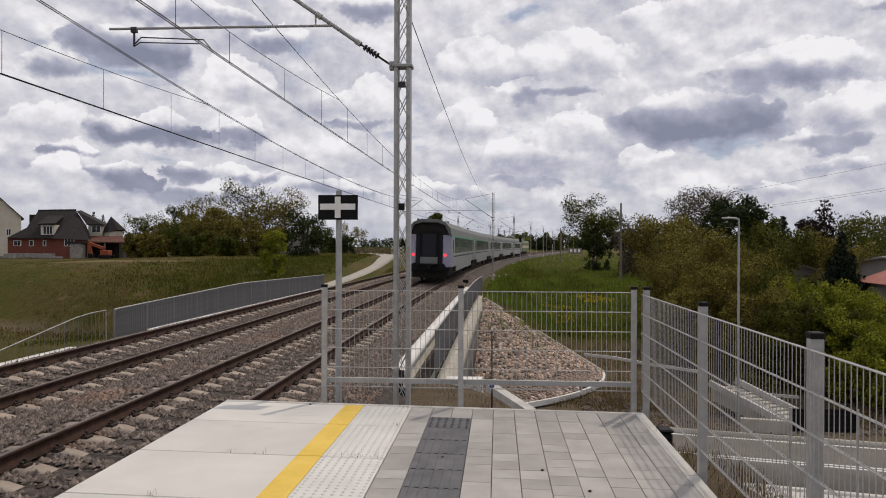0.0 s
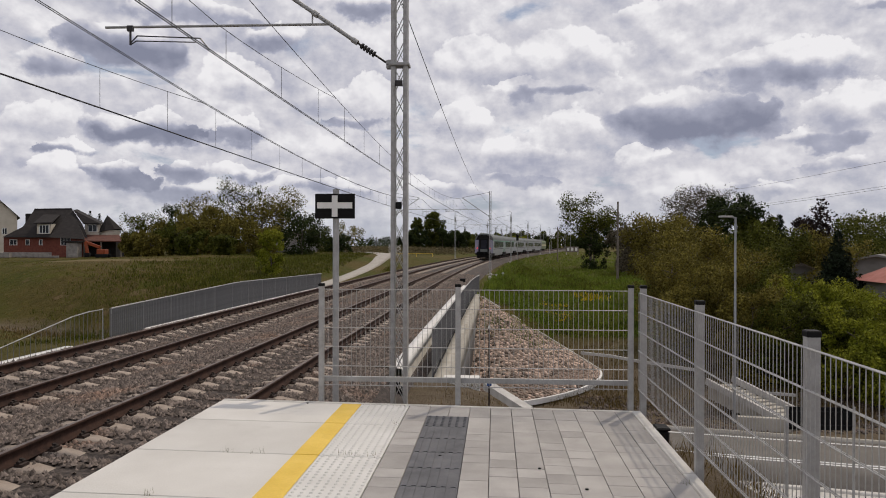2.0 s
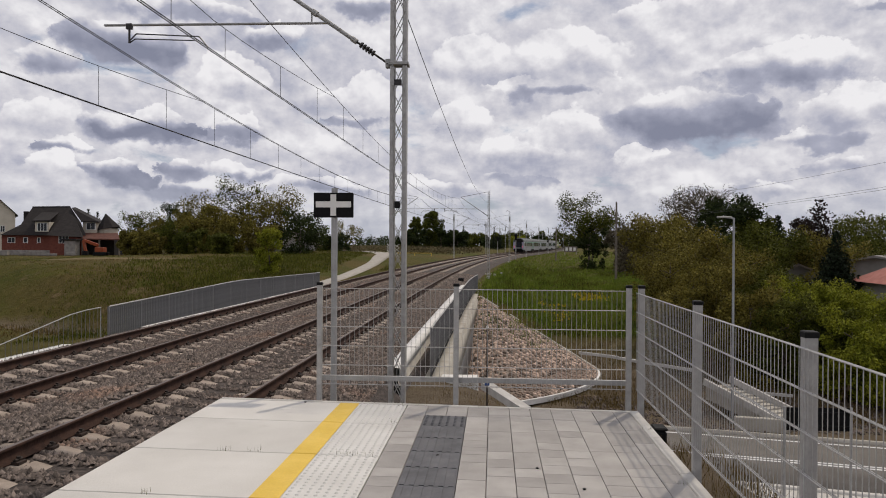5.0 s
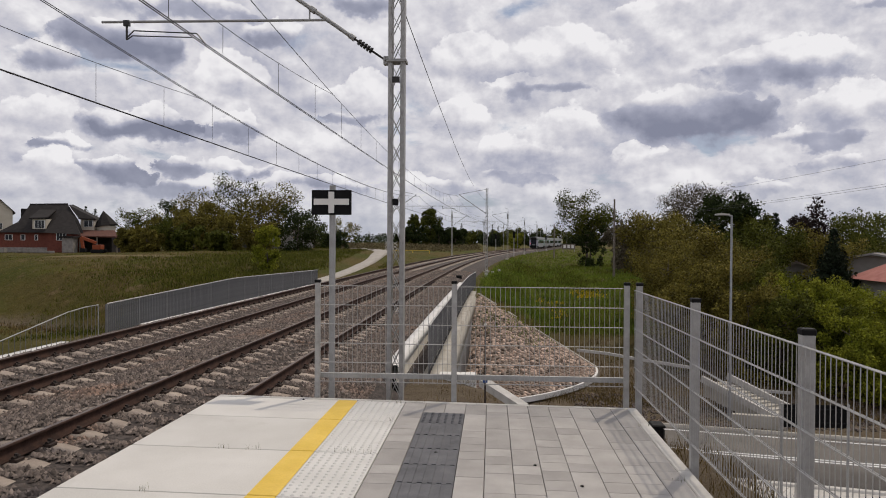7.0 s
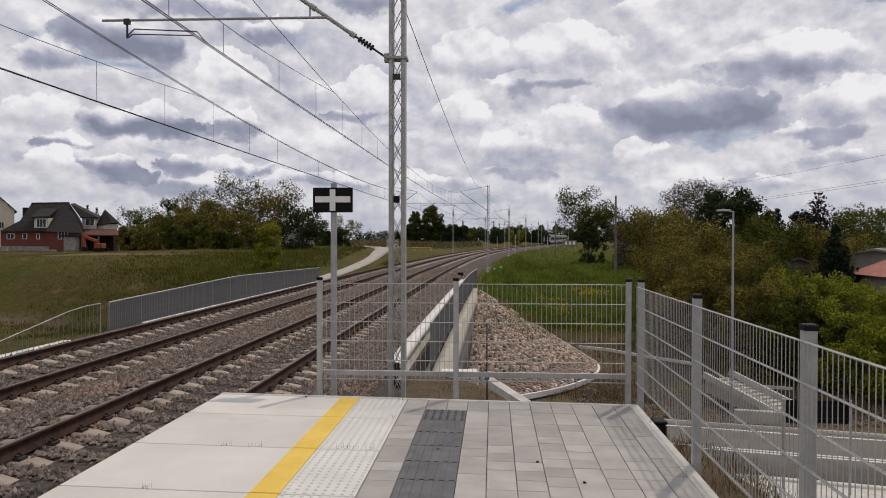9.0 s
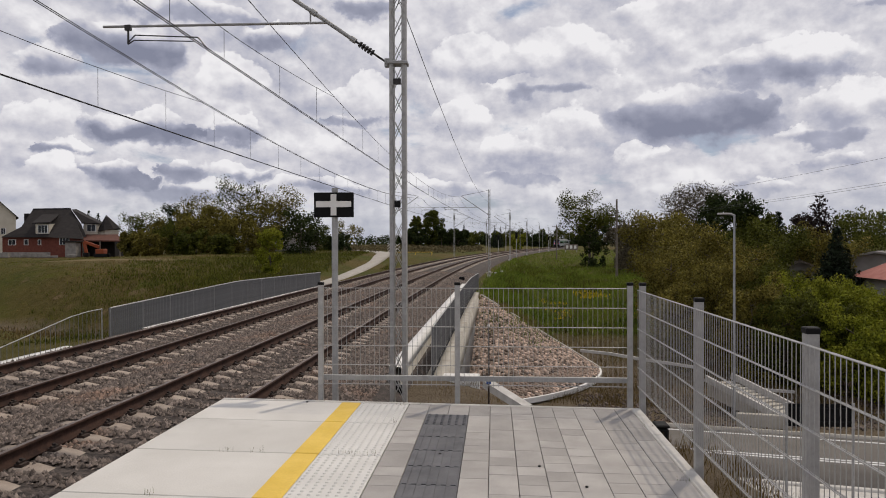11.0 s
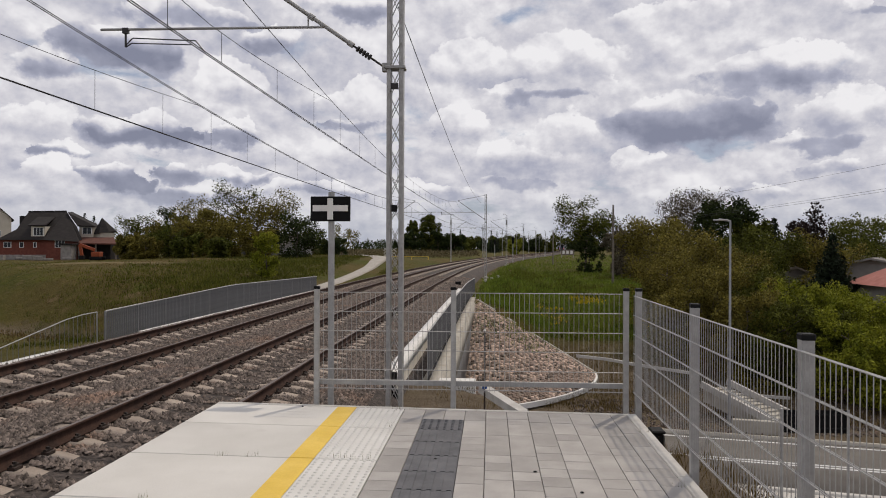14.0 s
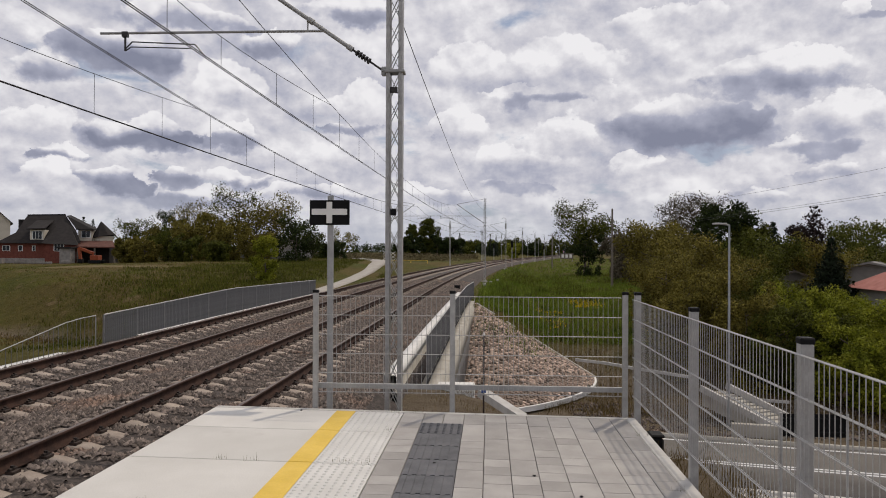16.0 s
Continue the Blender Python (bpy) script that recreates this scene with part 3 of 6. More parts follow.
def clip_mesh():
    bm = bmesh.new()
    for sx in (1,):
        box(bm, sx * 0.08, sx * 0.17, -0.07, 0.07, 0.0, 0.035)
        tube(bm, (sx * 0.115, -0.06, 0.045), (sx * 0.115, 0.06, 0.045), 0.022, seg=6)
        tube(bm, (sx * 0.115, 0, 0.03), (sx * 0.115, 0, 0.085), 0.022, seg=6)
    return bm_mesh("rail_fastening", bm, M["clip"])


build_tracks()


def build_stones():
    """Loose stones of the ballast bed, small broken octahedra."""
    rng = np.random.default_rng(5)
    base = np.array([(1, 0, 0), (-1, 0, 0), (0, 1, 0), (0, -1, 0), (0, 0, 1), (0, 0, -1)], float)
    tri = np.array([(0, 2, 4), (2, 1, 4), (1, 3, 4), (3, 0, 4)])
    n = 225000
    u = rng.random(n)
    s = 3.0 + 60 * u ** 1.9
    off = rng.uniform(-GAP - 2.8, 2.4, n)
    keep = np.ones(n, bool)
    P = np.array([on_line(float(a), float(o)) for a, o in zip(s, off)])
    prof_x = np.array([-GAP - 3.0, -GAP - 1.9, -GAP - 1.3, -GAP, -GAP + 1.3, -GAP / 2, -1.3, 0, 1.75, 2.4, 3.0])
    prof_z = np.array([-0.85, -0.20, -0.085, -0.150, -0.235, -0.10, -0.065, -0.150, -0.26, -0.40, -1.0])
    z = P[:, 2] + np.interp(off, prof_x, prof_z) + rng.uniform(-0.004, 0.030, n)
    for ax in (0.0, -GAP):
        for r in (-0.7535, 0.7535):
            keep &= np.abs(off - ax - r) > 0.10
    for ax, s0 in ((0.0, -2.0), (-GAP, -1.7)):
        near = np.abs((s - s0 + 0.3) % 0.60 - 0.3) < 0.15
        keep &= ~(near & (np.abs(off - ax) < 1.32) & (rng.random(n) < 0.95))
    size = rng.uniform(0.020, 0.040, n)
    jit = base[None] * size[:, None, None] * rng.uniform(0.6, 1.35, (n, 6, 3)) + rng.normal(0, 0.2, (n, 6, 3)) * size[:, None, None]
    a = rng.uniform(0, 6.28, n)
    c, sn = np.cos(a)[:, None], np.sin(a)[:, None]
    X = jit[:, :, 0] * c - jit[:, :, 1] * sn
    Y = jit[:, :, 0] * sn + jit[:, :, 1] * c
    V = np.stack([X + P[:, None, 0], Y + P[:, None, 1], jit[:, :, 2] * 1.05 + z[:, None]], -1)[keep]
    F = (tri[None] + 6 * np.arange(len(V))[:, None, None]).reshape(-1, 3)
    tagged(new("ballast_stones", mesh_of("ballast_stones", V.reshape(-1, 3), F, M["stone"])), "loose grey and reddish ballast stones between the rails", "ballast", kind="stuff")


build_stones()

# ---- platform ----
END = 7.33            # y of the platform's end
PL, YL, YR, TR, GL, GR, PR, KR = -2.81, -1.548, -1.35, -0.86, -0.645, -0.245, 1.355, 1.455


def slab_piece(name, x0, x1, y0, y1, z1, depth, material, parent, bevel=0.004):
    bm = box(bmesh.new(), x0, x1, y0, y1, z1 - depth, z1, bevel)
    return part(name, bm, material, parent)


def build_platform():
    pl = thing("platform", "station platform of pale slabs, yellow line and grey pavers", "platform", (0, 0, 0), kind="structure")
    bm = bmesh.new()
    box(bm, PL + 0.12, KR - 0.02, -26, END - 0.08, -1.7, -0.085)
    part("platform_base", bm, M["mortar"], pl)
    g = 0.006
    ys = [END - 0.065, 6.46, 5.47, 4.48, 3.49, 2.50, 1.51, 0.52, -0.47, -1.44]
    for a, b in zip(ys, ys[1:]):
        slab_piece("edge_slab", PL, YR - 0.001, b + g, a - g, 0.0, 0.2, M["slab"], pl)
        slab_piece("yellow_line", YL, YR - 0.003, b + g, a - g, 0.0035, 0.02, M["yellow"], pl)
        t = slab_piece("tactile_slab", YR + 0.001, TR - g, b + g, a - g, 0.0, 0.09, M["tactile"], pl)
        bm = bmesh.new()
        cols, rows = 8, int(round((a - b) / 0.061))
        for i in range(cols):
            for j in range(rows):
                x = YR + (TR - YR) * (i + 0.5) / cols
                y = b + (a - b) * (j + 0.5) / rows
                bmesh.ops.create_cone(bm, segments=6, radius1=0.0155, radius2=0.008, depth=0.007, cap_ends=True, matrix=Matrix.Translation((x, y, 0.0035)))
        tagged(part("tactile_studs", bm, M["tactile"], t), kind="stuff")
    slab_piece("edge_slab", PL, YR, -26, -1.45, 0.0, 0.2, M["slab"], pl)
    slab_piece("tactile_slab", YR, TR, -26, -1.45, 0.0, 0.1, M["tactile"], pl)
    # column of pavers left of the guide strip, then the columns right of it
    rng = random.Random(7)
    cw = 0.2045
    cols = [(TR, GL)] + [(GR + cw * i, min(PR, GR + cw * (i + 1))) for i in range(8)]
    # lengths of the stones in decimetres, from the platform's end on
    runs = ["42422242", "4622224", "36622242", "32464222", "44422222", "44242226", "446622", "44424222", "34442224"]
    meshes = {}
    for (x0, x1), run in zip(cols, runs):
        y = END - 0.07
        lens = [int(q) / 10 for q in run]
        while y > 2.6:
            ln = lens.pop(0) if lens else rng.choice([0.2, 0.2, 0.2, 0.4, 0.4, 0.6])
            ln *= 1.022
            key = (round(x1 - x0, 3), round(ln, 3))
            if key not in meshes:
                meshes[key] = bm_mesh("paver", box(bmesh.new(), 0.002, key[0] - 0.002, 0.002, ln - 0.002, -0.08, 0, 0.003), M["paver"])
            part("paver", meshes[key], None, pl, loc=(x0, y - ln, rng.uniform(-0.0015, 0.001)))
            y -= ln
    for i, x0 in enumerate((GL, GL + 0.2)):
        slab_piece("paver", x0 + 0.002, x0 + 0.198, 6.862, END - 0.072, 0, 0.08, M["paver"], pl)
    bm = box(bmesh.new(), TR, PR, -26, 2.6, -0.08, 0)
    part("paving_behind", bm, M["paver"], pl)
    # guide strip: studded first row, then ribbed dark pavers
    y = 6.857
    n = 0
    while y > 2.7:
        ln = 0.405
        bm = box(bmesh.new(), GL + 0.002, GR - 0.002, y - ln + 0.003, y, -0.08, 0.0, 0.003)
        if n == 0:
            for i in range(6):
                for j in range(7):
                    bmesh.ops.create_cone(bm, segments=8, radius1=0.017, radius2=0.010, depth=0.01, cap_ends=True, matrix=Matrix.Translation((GL + 0.033 + i * 0.067, y - 0.035 - j * 0.056, 0.004)))
        else:
            for i in range(6):
                x = GL + 0.033 + i * 0.067
                box(bm, x - 0.017, x + 0.017, y - ln + 0.012, y - 0.01, -0.01, 0.006)
        part("guide_paver", bm, M["guide"], pl, "dark grey ribbed guide paver")
        y -= ln
        n += 1
    # kerbs along the right side and the end
    y = END
    while y > -3:
        slab_piece("kerb_stone", PR + 0.002, KR, max(-26, y - 1.0) + 0.002, y, 0.004, 0.35, M["kerb"], pl, 0.008)
        y -= 1.0
    for i in range(8):
        x0 = PL + (KR - PL) * i / 8
        slab_piece("end_kerb", x0 + 0.001, PL + (KR - PL) * (i + 1) / 8 - 0.001, END - 0.065, END + 0.004, 0.002, 0.5, M["kerb"], pl, 0.004)
    # side walls below
    bm = box(bmesh.new(), KR - 0.09, KR - 0.025, -26, END - 0.01, -2.4, -0.347)
    part("side_wall", bm, M["concrete"], pl)
    bm = box(bmesh.new(), PL + 0.12, KR - 0.03, END - 0.078, END - 0.01, -2.0, -0.5)
    part("end_wall", bm, M["concrete"], pl)
    # the surface falls slightly away from the track
    pl.matrix_world = pose(PL, 0, 0) @ pose(0, 0, 0, 0, 0.68, 0) @ pose(-PL, 0, 0)


build_platform()

# ---- mesh fence ----


def post_parts(parent, x, y, z0, z1, w=0.06, d=0.04):
    p = part("post", box(bmesh.new(), -w / 2, w / 2, -d / 2, d / 2, z0, z1, 0.004), M["galv"], parent, loc=(x, y, 0))
    part("cap", box(bmesh.new(), -w / 2 - 0.004, w / 2 + 0.004, -d / 2 - 0.004, d / 2 + 0.004, z1 - 0.005, z1 + 0.028, 0.006), M["black"], p, "black plastic post cap")
    return p


def mesh_panel(parent, a, b, z0, z1, pitch=0.05, levels=None):
    """Welded double-wire panel from a to b (x, y), wire by wire."""
    a, b = Vector((*a, 0)), Vector((*b, 0))
    d = b - a
    n = max(2, round(d.length / pitch))
    u = d.normalized()
    side = Vector((-u.y, u.x, 0))
    pan = part("mesh_panel", horizontal_wires(a, b, side, z0, z1, levels), M["galv"], parent, "welded wire panel")
    me = bm_mesh("upright_wire", tube(bmesh.new(), (0, 0, z0 - 0.02), (0, 0, z1 + 0.002), 0.0024, seg=5), M["galv"])
    for i in range(n + 1):
        part("upright_wire", me, None, pan, loc=a + d * (i / n))
    return pan


def horizontal_wires(a, b, side, z0, z1, levels):
    bm = bmesh.new()
    for z in levels or [z0 + (z1 - z0) * i / 5 for i in range(6)]:
        for s in (-1, 1):
            tube(bm, a + side * s * 0.006 + Vector((0, 0, z)), b + side * s * 0.006 + Vector((0, 0, z)), 0.0037, seg=5)
    return bm


FX, FY = 1.50, 7.44     # the fence's side line and end line
FTOP = 1.165


def build_fences():
    f = thing("mesh_fence", "galvanised welded-mesh fence across the platform's end", "fence", (0, 0, 0), group="platform fences")
    lv = [1.142 - 0.2 * i for i in range(6)]
    for x in (-1.81, -0.38, 1.376):
        post_parts(f, x, FY, -0.75, FTOP + 0.012, 0.055, 0.04)
    mesh_panel(f, (-1.79, FY), (-0.40, FY), lv[-1], lv[0], 0.05, lv)
    mesh_panel(f, (-0.36, FY), (1.356, FY), lv[-1], lv[0], 0.05, lv)
    part("support_bar", beam(bmesh.new(), (-1.81, FY + 0.05, 0.20), (1.376, FY + 0.05, 0.20), 0.04, 0.05), M["galv_dull"], f, "horizontal steel angle behind the mesh")
    g = thing("mesh_fence", "galvanised welded-mesh fence along the platform's side", "fence", (0, 0, 0), group="platform fences")
    lv = [FTOP - 0.04 - 0.195 * i for i in range(6)]
    ys = [7.44, 5.42, 3.54, 1.6, -0.4]
    for y in ys:
        post_parts(g, FX, y, -0.72, FTOP + 0.01, 0.060, 0.06)
    mesh_panel(g, (FX - 0.045, FY), (FX - 0.045, -0.5), lv[-1], lv[0], 0.05, lv)


build_fences()

# ---- stop sign at the platform's end ----


def build_sign():
    s = thing("track_sign", "black sign with a white cross on a grey post", "sign", (-1.84, 8.25, -1.25))
    part("post", tube(bmesh.new(), (0, 0, 0), (0, 0, 3.50), 0.036, seg=14), M["galv_dull"], s)
    part("board", box(bmesh.new(), -0.23, 0.23, -0.065, -0.035, 3.16, 3.445, 0.004), M["signblack"], s, "matt black board")
    bm = bmesh.new()
    box(bm, -0.033, 0.033, -0.072, -0.066, 3.18, 3.425)
    part("cross_upright", bm, M["signwhite"], s)
    part("cross_bar", box(bmesh.new(), -0.205, 0.205, -0.071, -0.0665, 3.275, 3.345), M["signwhite"], s)
    for z in (3.22, 3.38):
        part("clamp", box(bmesh.new(), -0.06, 0.06, -0.035, 0.045, z - 0.015, z + 0.015), M["galv"], s)


build_sign()

# ---- catenary masts and wires ----
SPANS = [-48.0, 11.7, 74.0, 131.0, 181.0, 220.0, 257.0, 300.0, 350.0, 400.0]
MAST_OFF = 3.02
SUPPORT_UP = 7.1      # messenger over the rail
CONTACT_UP = 5.54


def lattice_mast(s, side):
    right = side == 0
    off = MAST_OFF + (0.2 if s > 20 else 0.0) if right else -GAP - MAST_OFF
    x, y, z, h = on_line(s, off)
    zb = z - 0.75
    m = thing("catenary_mast", "pale galvanised lattice mast carrying the overhead line", "catenary mast", (x, y, zb), -math.degrees(h), group="catenary masts")
    H = 9.6 if s < 20 else 8.6
    w, dpt = (0.100, 0.09) if s < 20 else (0.085, 0.08)
    cw = 0.036 if s < 20 else 0.03
    up = 0.75              # rail level over the mast's foot
    for sx in (-1, 1):
        part("chord", box(bmesh.new(), sx * w - cw, sx * w + cw, -dpt, dpt, 0, H, 0.006), M["galv"], m)
    if s < 130:
        n = int(H / 0.42)
        for i in range(n):
            za, zc = 0.15 + i * 0.42, 0.15 + (i + 1) * 0.42
            for fy in (-dpt - 0.004, dpt + 0.004):
                for sgn in (-1, 1):
                    part("lacing_bar", beam(bmesh.new(), (-w * sgn, fy, za), (w * sgn, fy, zc), 0.008, 0.034, (0, 1, 0)), M["galv"], m)
    part("foot", box(bmesh.new(), -0.35, 0.35, -0.35, 0.35, -0.5, 0.12, 0.02), M["concrete"], m, "concrete foundation")
    k = -1 if right else 1
    clamp = part("clamp_band", box(bmesh.new(), -0.165, 0.165, -0.12, 0.12, up + 5.27, up + 5.32, 0.008), M["galv_dull"], m)
    # cantilever: slanting tube with insulator, level tube and steady arm
    a, b = Vector((k * 0.16, 0, up + 5.30)), Vector((k * 2.85, 0, up + 7.17))
    arm = part("cantilever", tube(bmesh.new(), a.lerp(b, 0.22), b, 0.034, seg=10), M["galv_dull"], m, "slanting galvanised tube")
    bm = tube(bmesh.new(), a, a.lerp(b, 0.22), 0.018, seg=8)
    d = (b - a).normalized()
    for i in range(5):
        p = a.lerp(b, 0.10 + i * 0.018)
        tube(bm, p - d * 0.014, p + d * 0.014, 0.055, 0.045, seg=12)
    part("insulator", bm, M["insul"], arm, "dark ribbed insulator")
    bm = bmesh.new()
    for u, r in ((0.215, 0.046), (0.46, 0.050)):
        p = a.lerp(b, u)
        tube(bm, p - d * 0.05, p + d * 0.05, r, seg=10)
    part("tube_clamp", bm, M["galv_dull"], arm)
    bm = box(bmesh.new(), k * 0.10, k * 0.22, -0.05, 0.05, up + 5.24, up + 5.38, 0.01)
    tube(bm, (k * 0.2, -0.07, up + 5.32), (k * 0.2, 0.07, up + 5.32), 0.022, seg=8)
    part("hinge", bm, M["galv_dull"], m)
    lev = Vector((k * 4.98, 0, up + 6.01))
    part("level_tube", tube(bmesh.new(), (k * 1.16, 0, up + 5.99), lev, 0.022, seg=8), M["galv_dull"], m)
    bm = tube(bmesh.new(), (k * 1.45, 0, up + 6.0), (k * 1.45, 0, up + 6.2), 0.014, seg=6)
    part("strut", bm, M["galv_dull"], m)
    sa = Vector((k * 4.55, 0, up + 6.01))
    bm = tube(bmesh.new(), sa, sa - Vector((0, 0, 0.30)), 0.018, seg=6)
    tube(bm, sa - Vector((0, 0, 0.27)), sa - Vector((k * 0.12, 0, 0.15)), 0.012, seg=6)
    tube(bm, sa - Vector((k * 0.12, 0, 0.15)), sa - Vector((k * 1.2, 0, 0.21)), 0.011, seg=6)
    tube(bm, sa - Vector((k * 1.2, 0, 0.21)), sa - Vector((k * 1.36, 0, 0.40)), 0.010, seg=6)
    tube(bm, sa - Vector((k * 0.10, 0, 0.235)), sa - Vector((k * 1.12, 0, 0.275)), 0.010, seg=6)
    tube(bm, sa - Vector((0, 0, 0.30)), sa - Vector((k * 0.10, 0, 0.235)), 0.012, seg=6)
    box(bm, sa.x - 0.05, sa.x + 0.05, -0.03, 0.03, sa.z - 0.07, sa.z + 0.02)
    part("steady_arm", bm, M["insul"], m)
    if s > 20:
        part("stay", tube(bmesh.new(), (k * 0.1, 0, H - 0.12), b + Vector((0, 0, 0.03)), 0.016, seg=6), M["insul"], m)
    if s > 100:
        horn = tube(bmesh.new(), (0, 0, H), (-k * 0.08, 0, H + 0.35), 0.025, seg=6)
        tube(horn, (-k * 0.08, 0, H + 0.35), (k * 0.45, 0, H + 0.65), 0.02, seg=6)
        tube(horn, (k * 0.45, 0, H + 0.65), (k * 0.6, 0, H + 0.45), 0.02, seg=6)
        part("horn", horn, M["insul"], m, "bent rod on the mast head")
        part("sleeve", box(bmesh.new(), -0.14, 0.14, -0.12, 0.12, H - 1.35, H - 0.45, 0.01), M["galv_dull"], m)
    part("bracket_box", box(bmesh.new(), -0.06, 0.06, -0.16, -0.11, up + 4.93, up + 5.02), M["insul"], m)
    part("number_plate", box(bmesh.new(), -0.05, 0.05, -0.135, -0.125, up + 2.95, up + 3.06), M["black"], m)
    return m


def build_catenary():
    for s in SPANS[1:]:
        lattice_mast(s, 0)
    for s in SPANS[2:]:
        lattice_mast(s, 1)
    for side in (0, 1):
        c = thing("overhead_line", "dark overhead contact wires with messenger and droppers", "overhead line", on_line(0, -GAP * side), group="overhead lines")
        o = c.location
        base = 0.0 if side == 0 else -GAP
        cup, sup_up, st_up = (CONTACT_UP, SUPPORT_UP, 0.52) if side == 0 else (5.32, 7.0, 0.75)

        def at(s, up, lat=0.0):
            x, y, z, h = on_line(s, base + lat, up)
            return Vector((x, y, z)) - o

        for i, (s0, s1) in enumerate(zip(SPANS, SPANS[1:])):
            near = s1 < 150
            L = s1 - s0
            st0, st1 = (-0.08 if i % 2 else 0.12), (0.12 if i % 2 else -0.08)

            def mess(s):
                u = (s - s0) / L
                return sup_up - 1.0 * 4 * u * (1 - u)

            def lat(s):
                return st0 + (st1 - st0) * (s - s0) / L

            ss = np.linspace(s0, s1, 25 if near else 9)
            for e in (-0.03, 0.03) if near and side == 1 else (0.0,):
                wire([at(s, mess(s), lat(s) + e) for s in ss], 0.010, "messenger_wire", c, M["wirem"])
            for e in (-0.022, 0.022) if near else (0.0,):
                wire([at(s, cup, lat(s) + e) for s in ss], 0.0095, "contact_wire", c, M["wirem"])
            # stitch wires that carry the contact wire close to each support
            if near:
                for sup, sg in ((s0, 1), (s1, -1)):
                    pts = [at(sup + sg * d, cup + st_up + (mess(sup + sg * 9) - cup - st_up) * (d / 9) ** 1.4, lat(sup + sg * d)) for d in np.linspace(0, 9, 8)]
                    wire(pts, 0.007, "stitch_wire", c, M["wirem"])
            n = int((L - 1.6) / 3.2) + 1
            for j in range(n):
                s = s0 + (0.5 if side == 0 else 0.15) + 3.2 * j
                top = mess(s)
                for sup, sg in ((s0, 1), (s1, -1)):
                    d = abs(s - sup)
                    if near and d < 9:
                        top = cup + st_up + (mess(sup + sg * 9) - cup - st_up) * (d / 9) ** 1.4
                if s < 160:
                    wire([at(s, cup, lat(s)), at(s, top, lat(s))], 0.0055, "dropper", c, M["wirem"], 3)
    # return cable carried on the right side of the masts
    c = thing("return_cable", "thin dark cable running from mast to mast", "cable", on_line(0))
    o = c.location
    for s0, s1 in zip(SPANS[1:4], SPANS[2:5]):
        pts = []
        for u in np.linspace(0, 1, 15):
            x, y, z, h = on_line(s0 + (s1 - s0) * u, MAST_OFF + 0.04, 6.3 + 0.3 * u - 0.3 * 4 * u * (1 - u))
            pts.append(Vector((x, y, z)) - o)
        wire(pts, 0.008, "cable", c, M["wirem"])


build_catenary()

# ---- railway bridge over the road ----


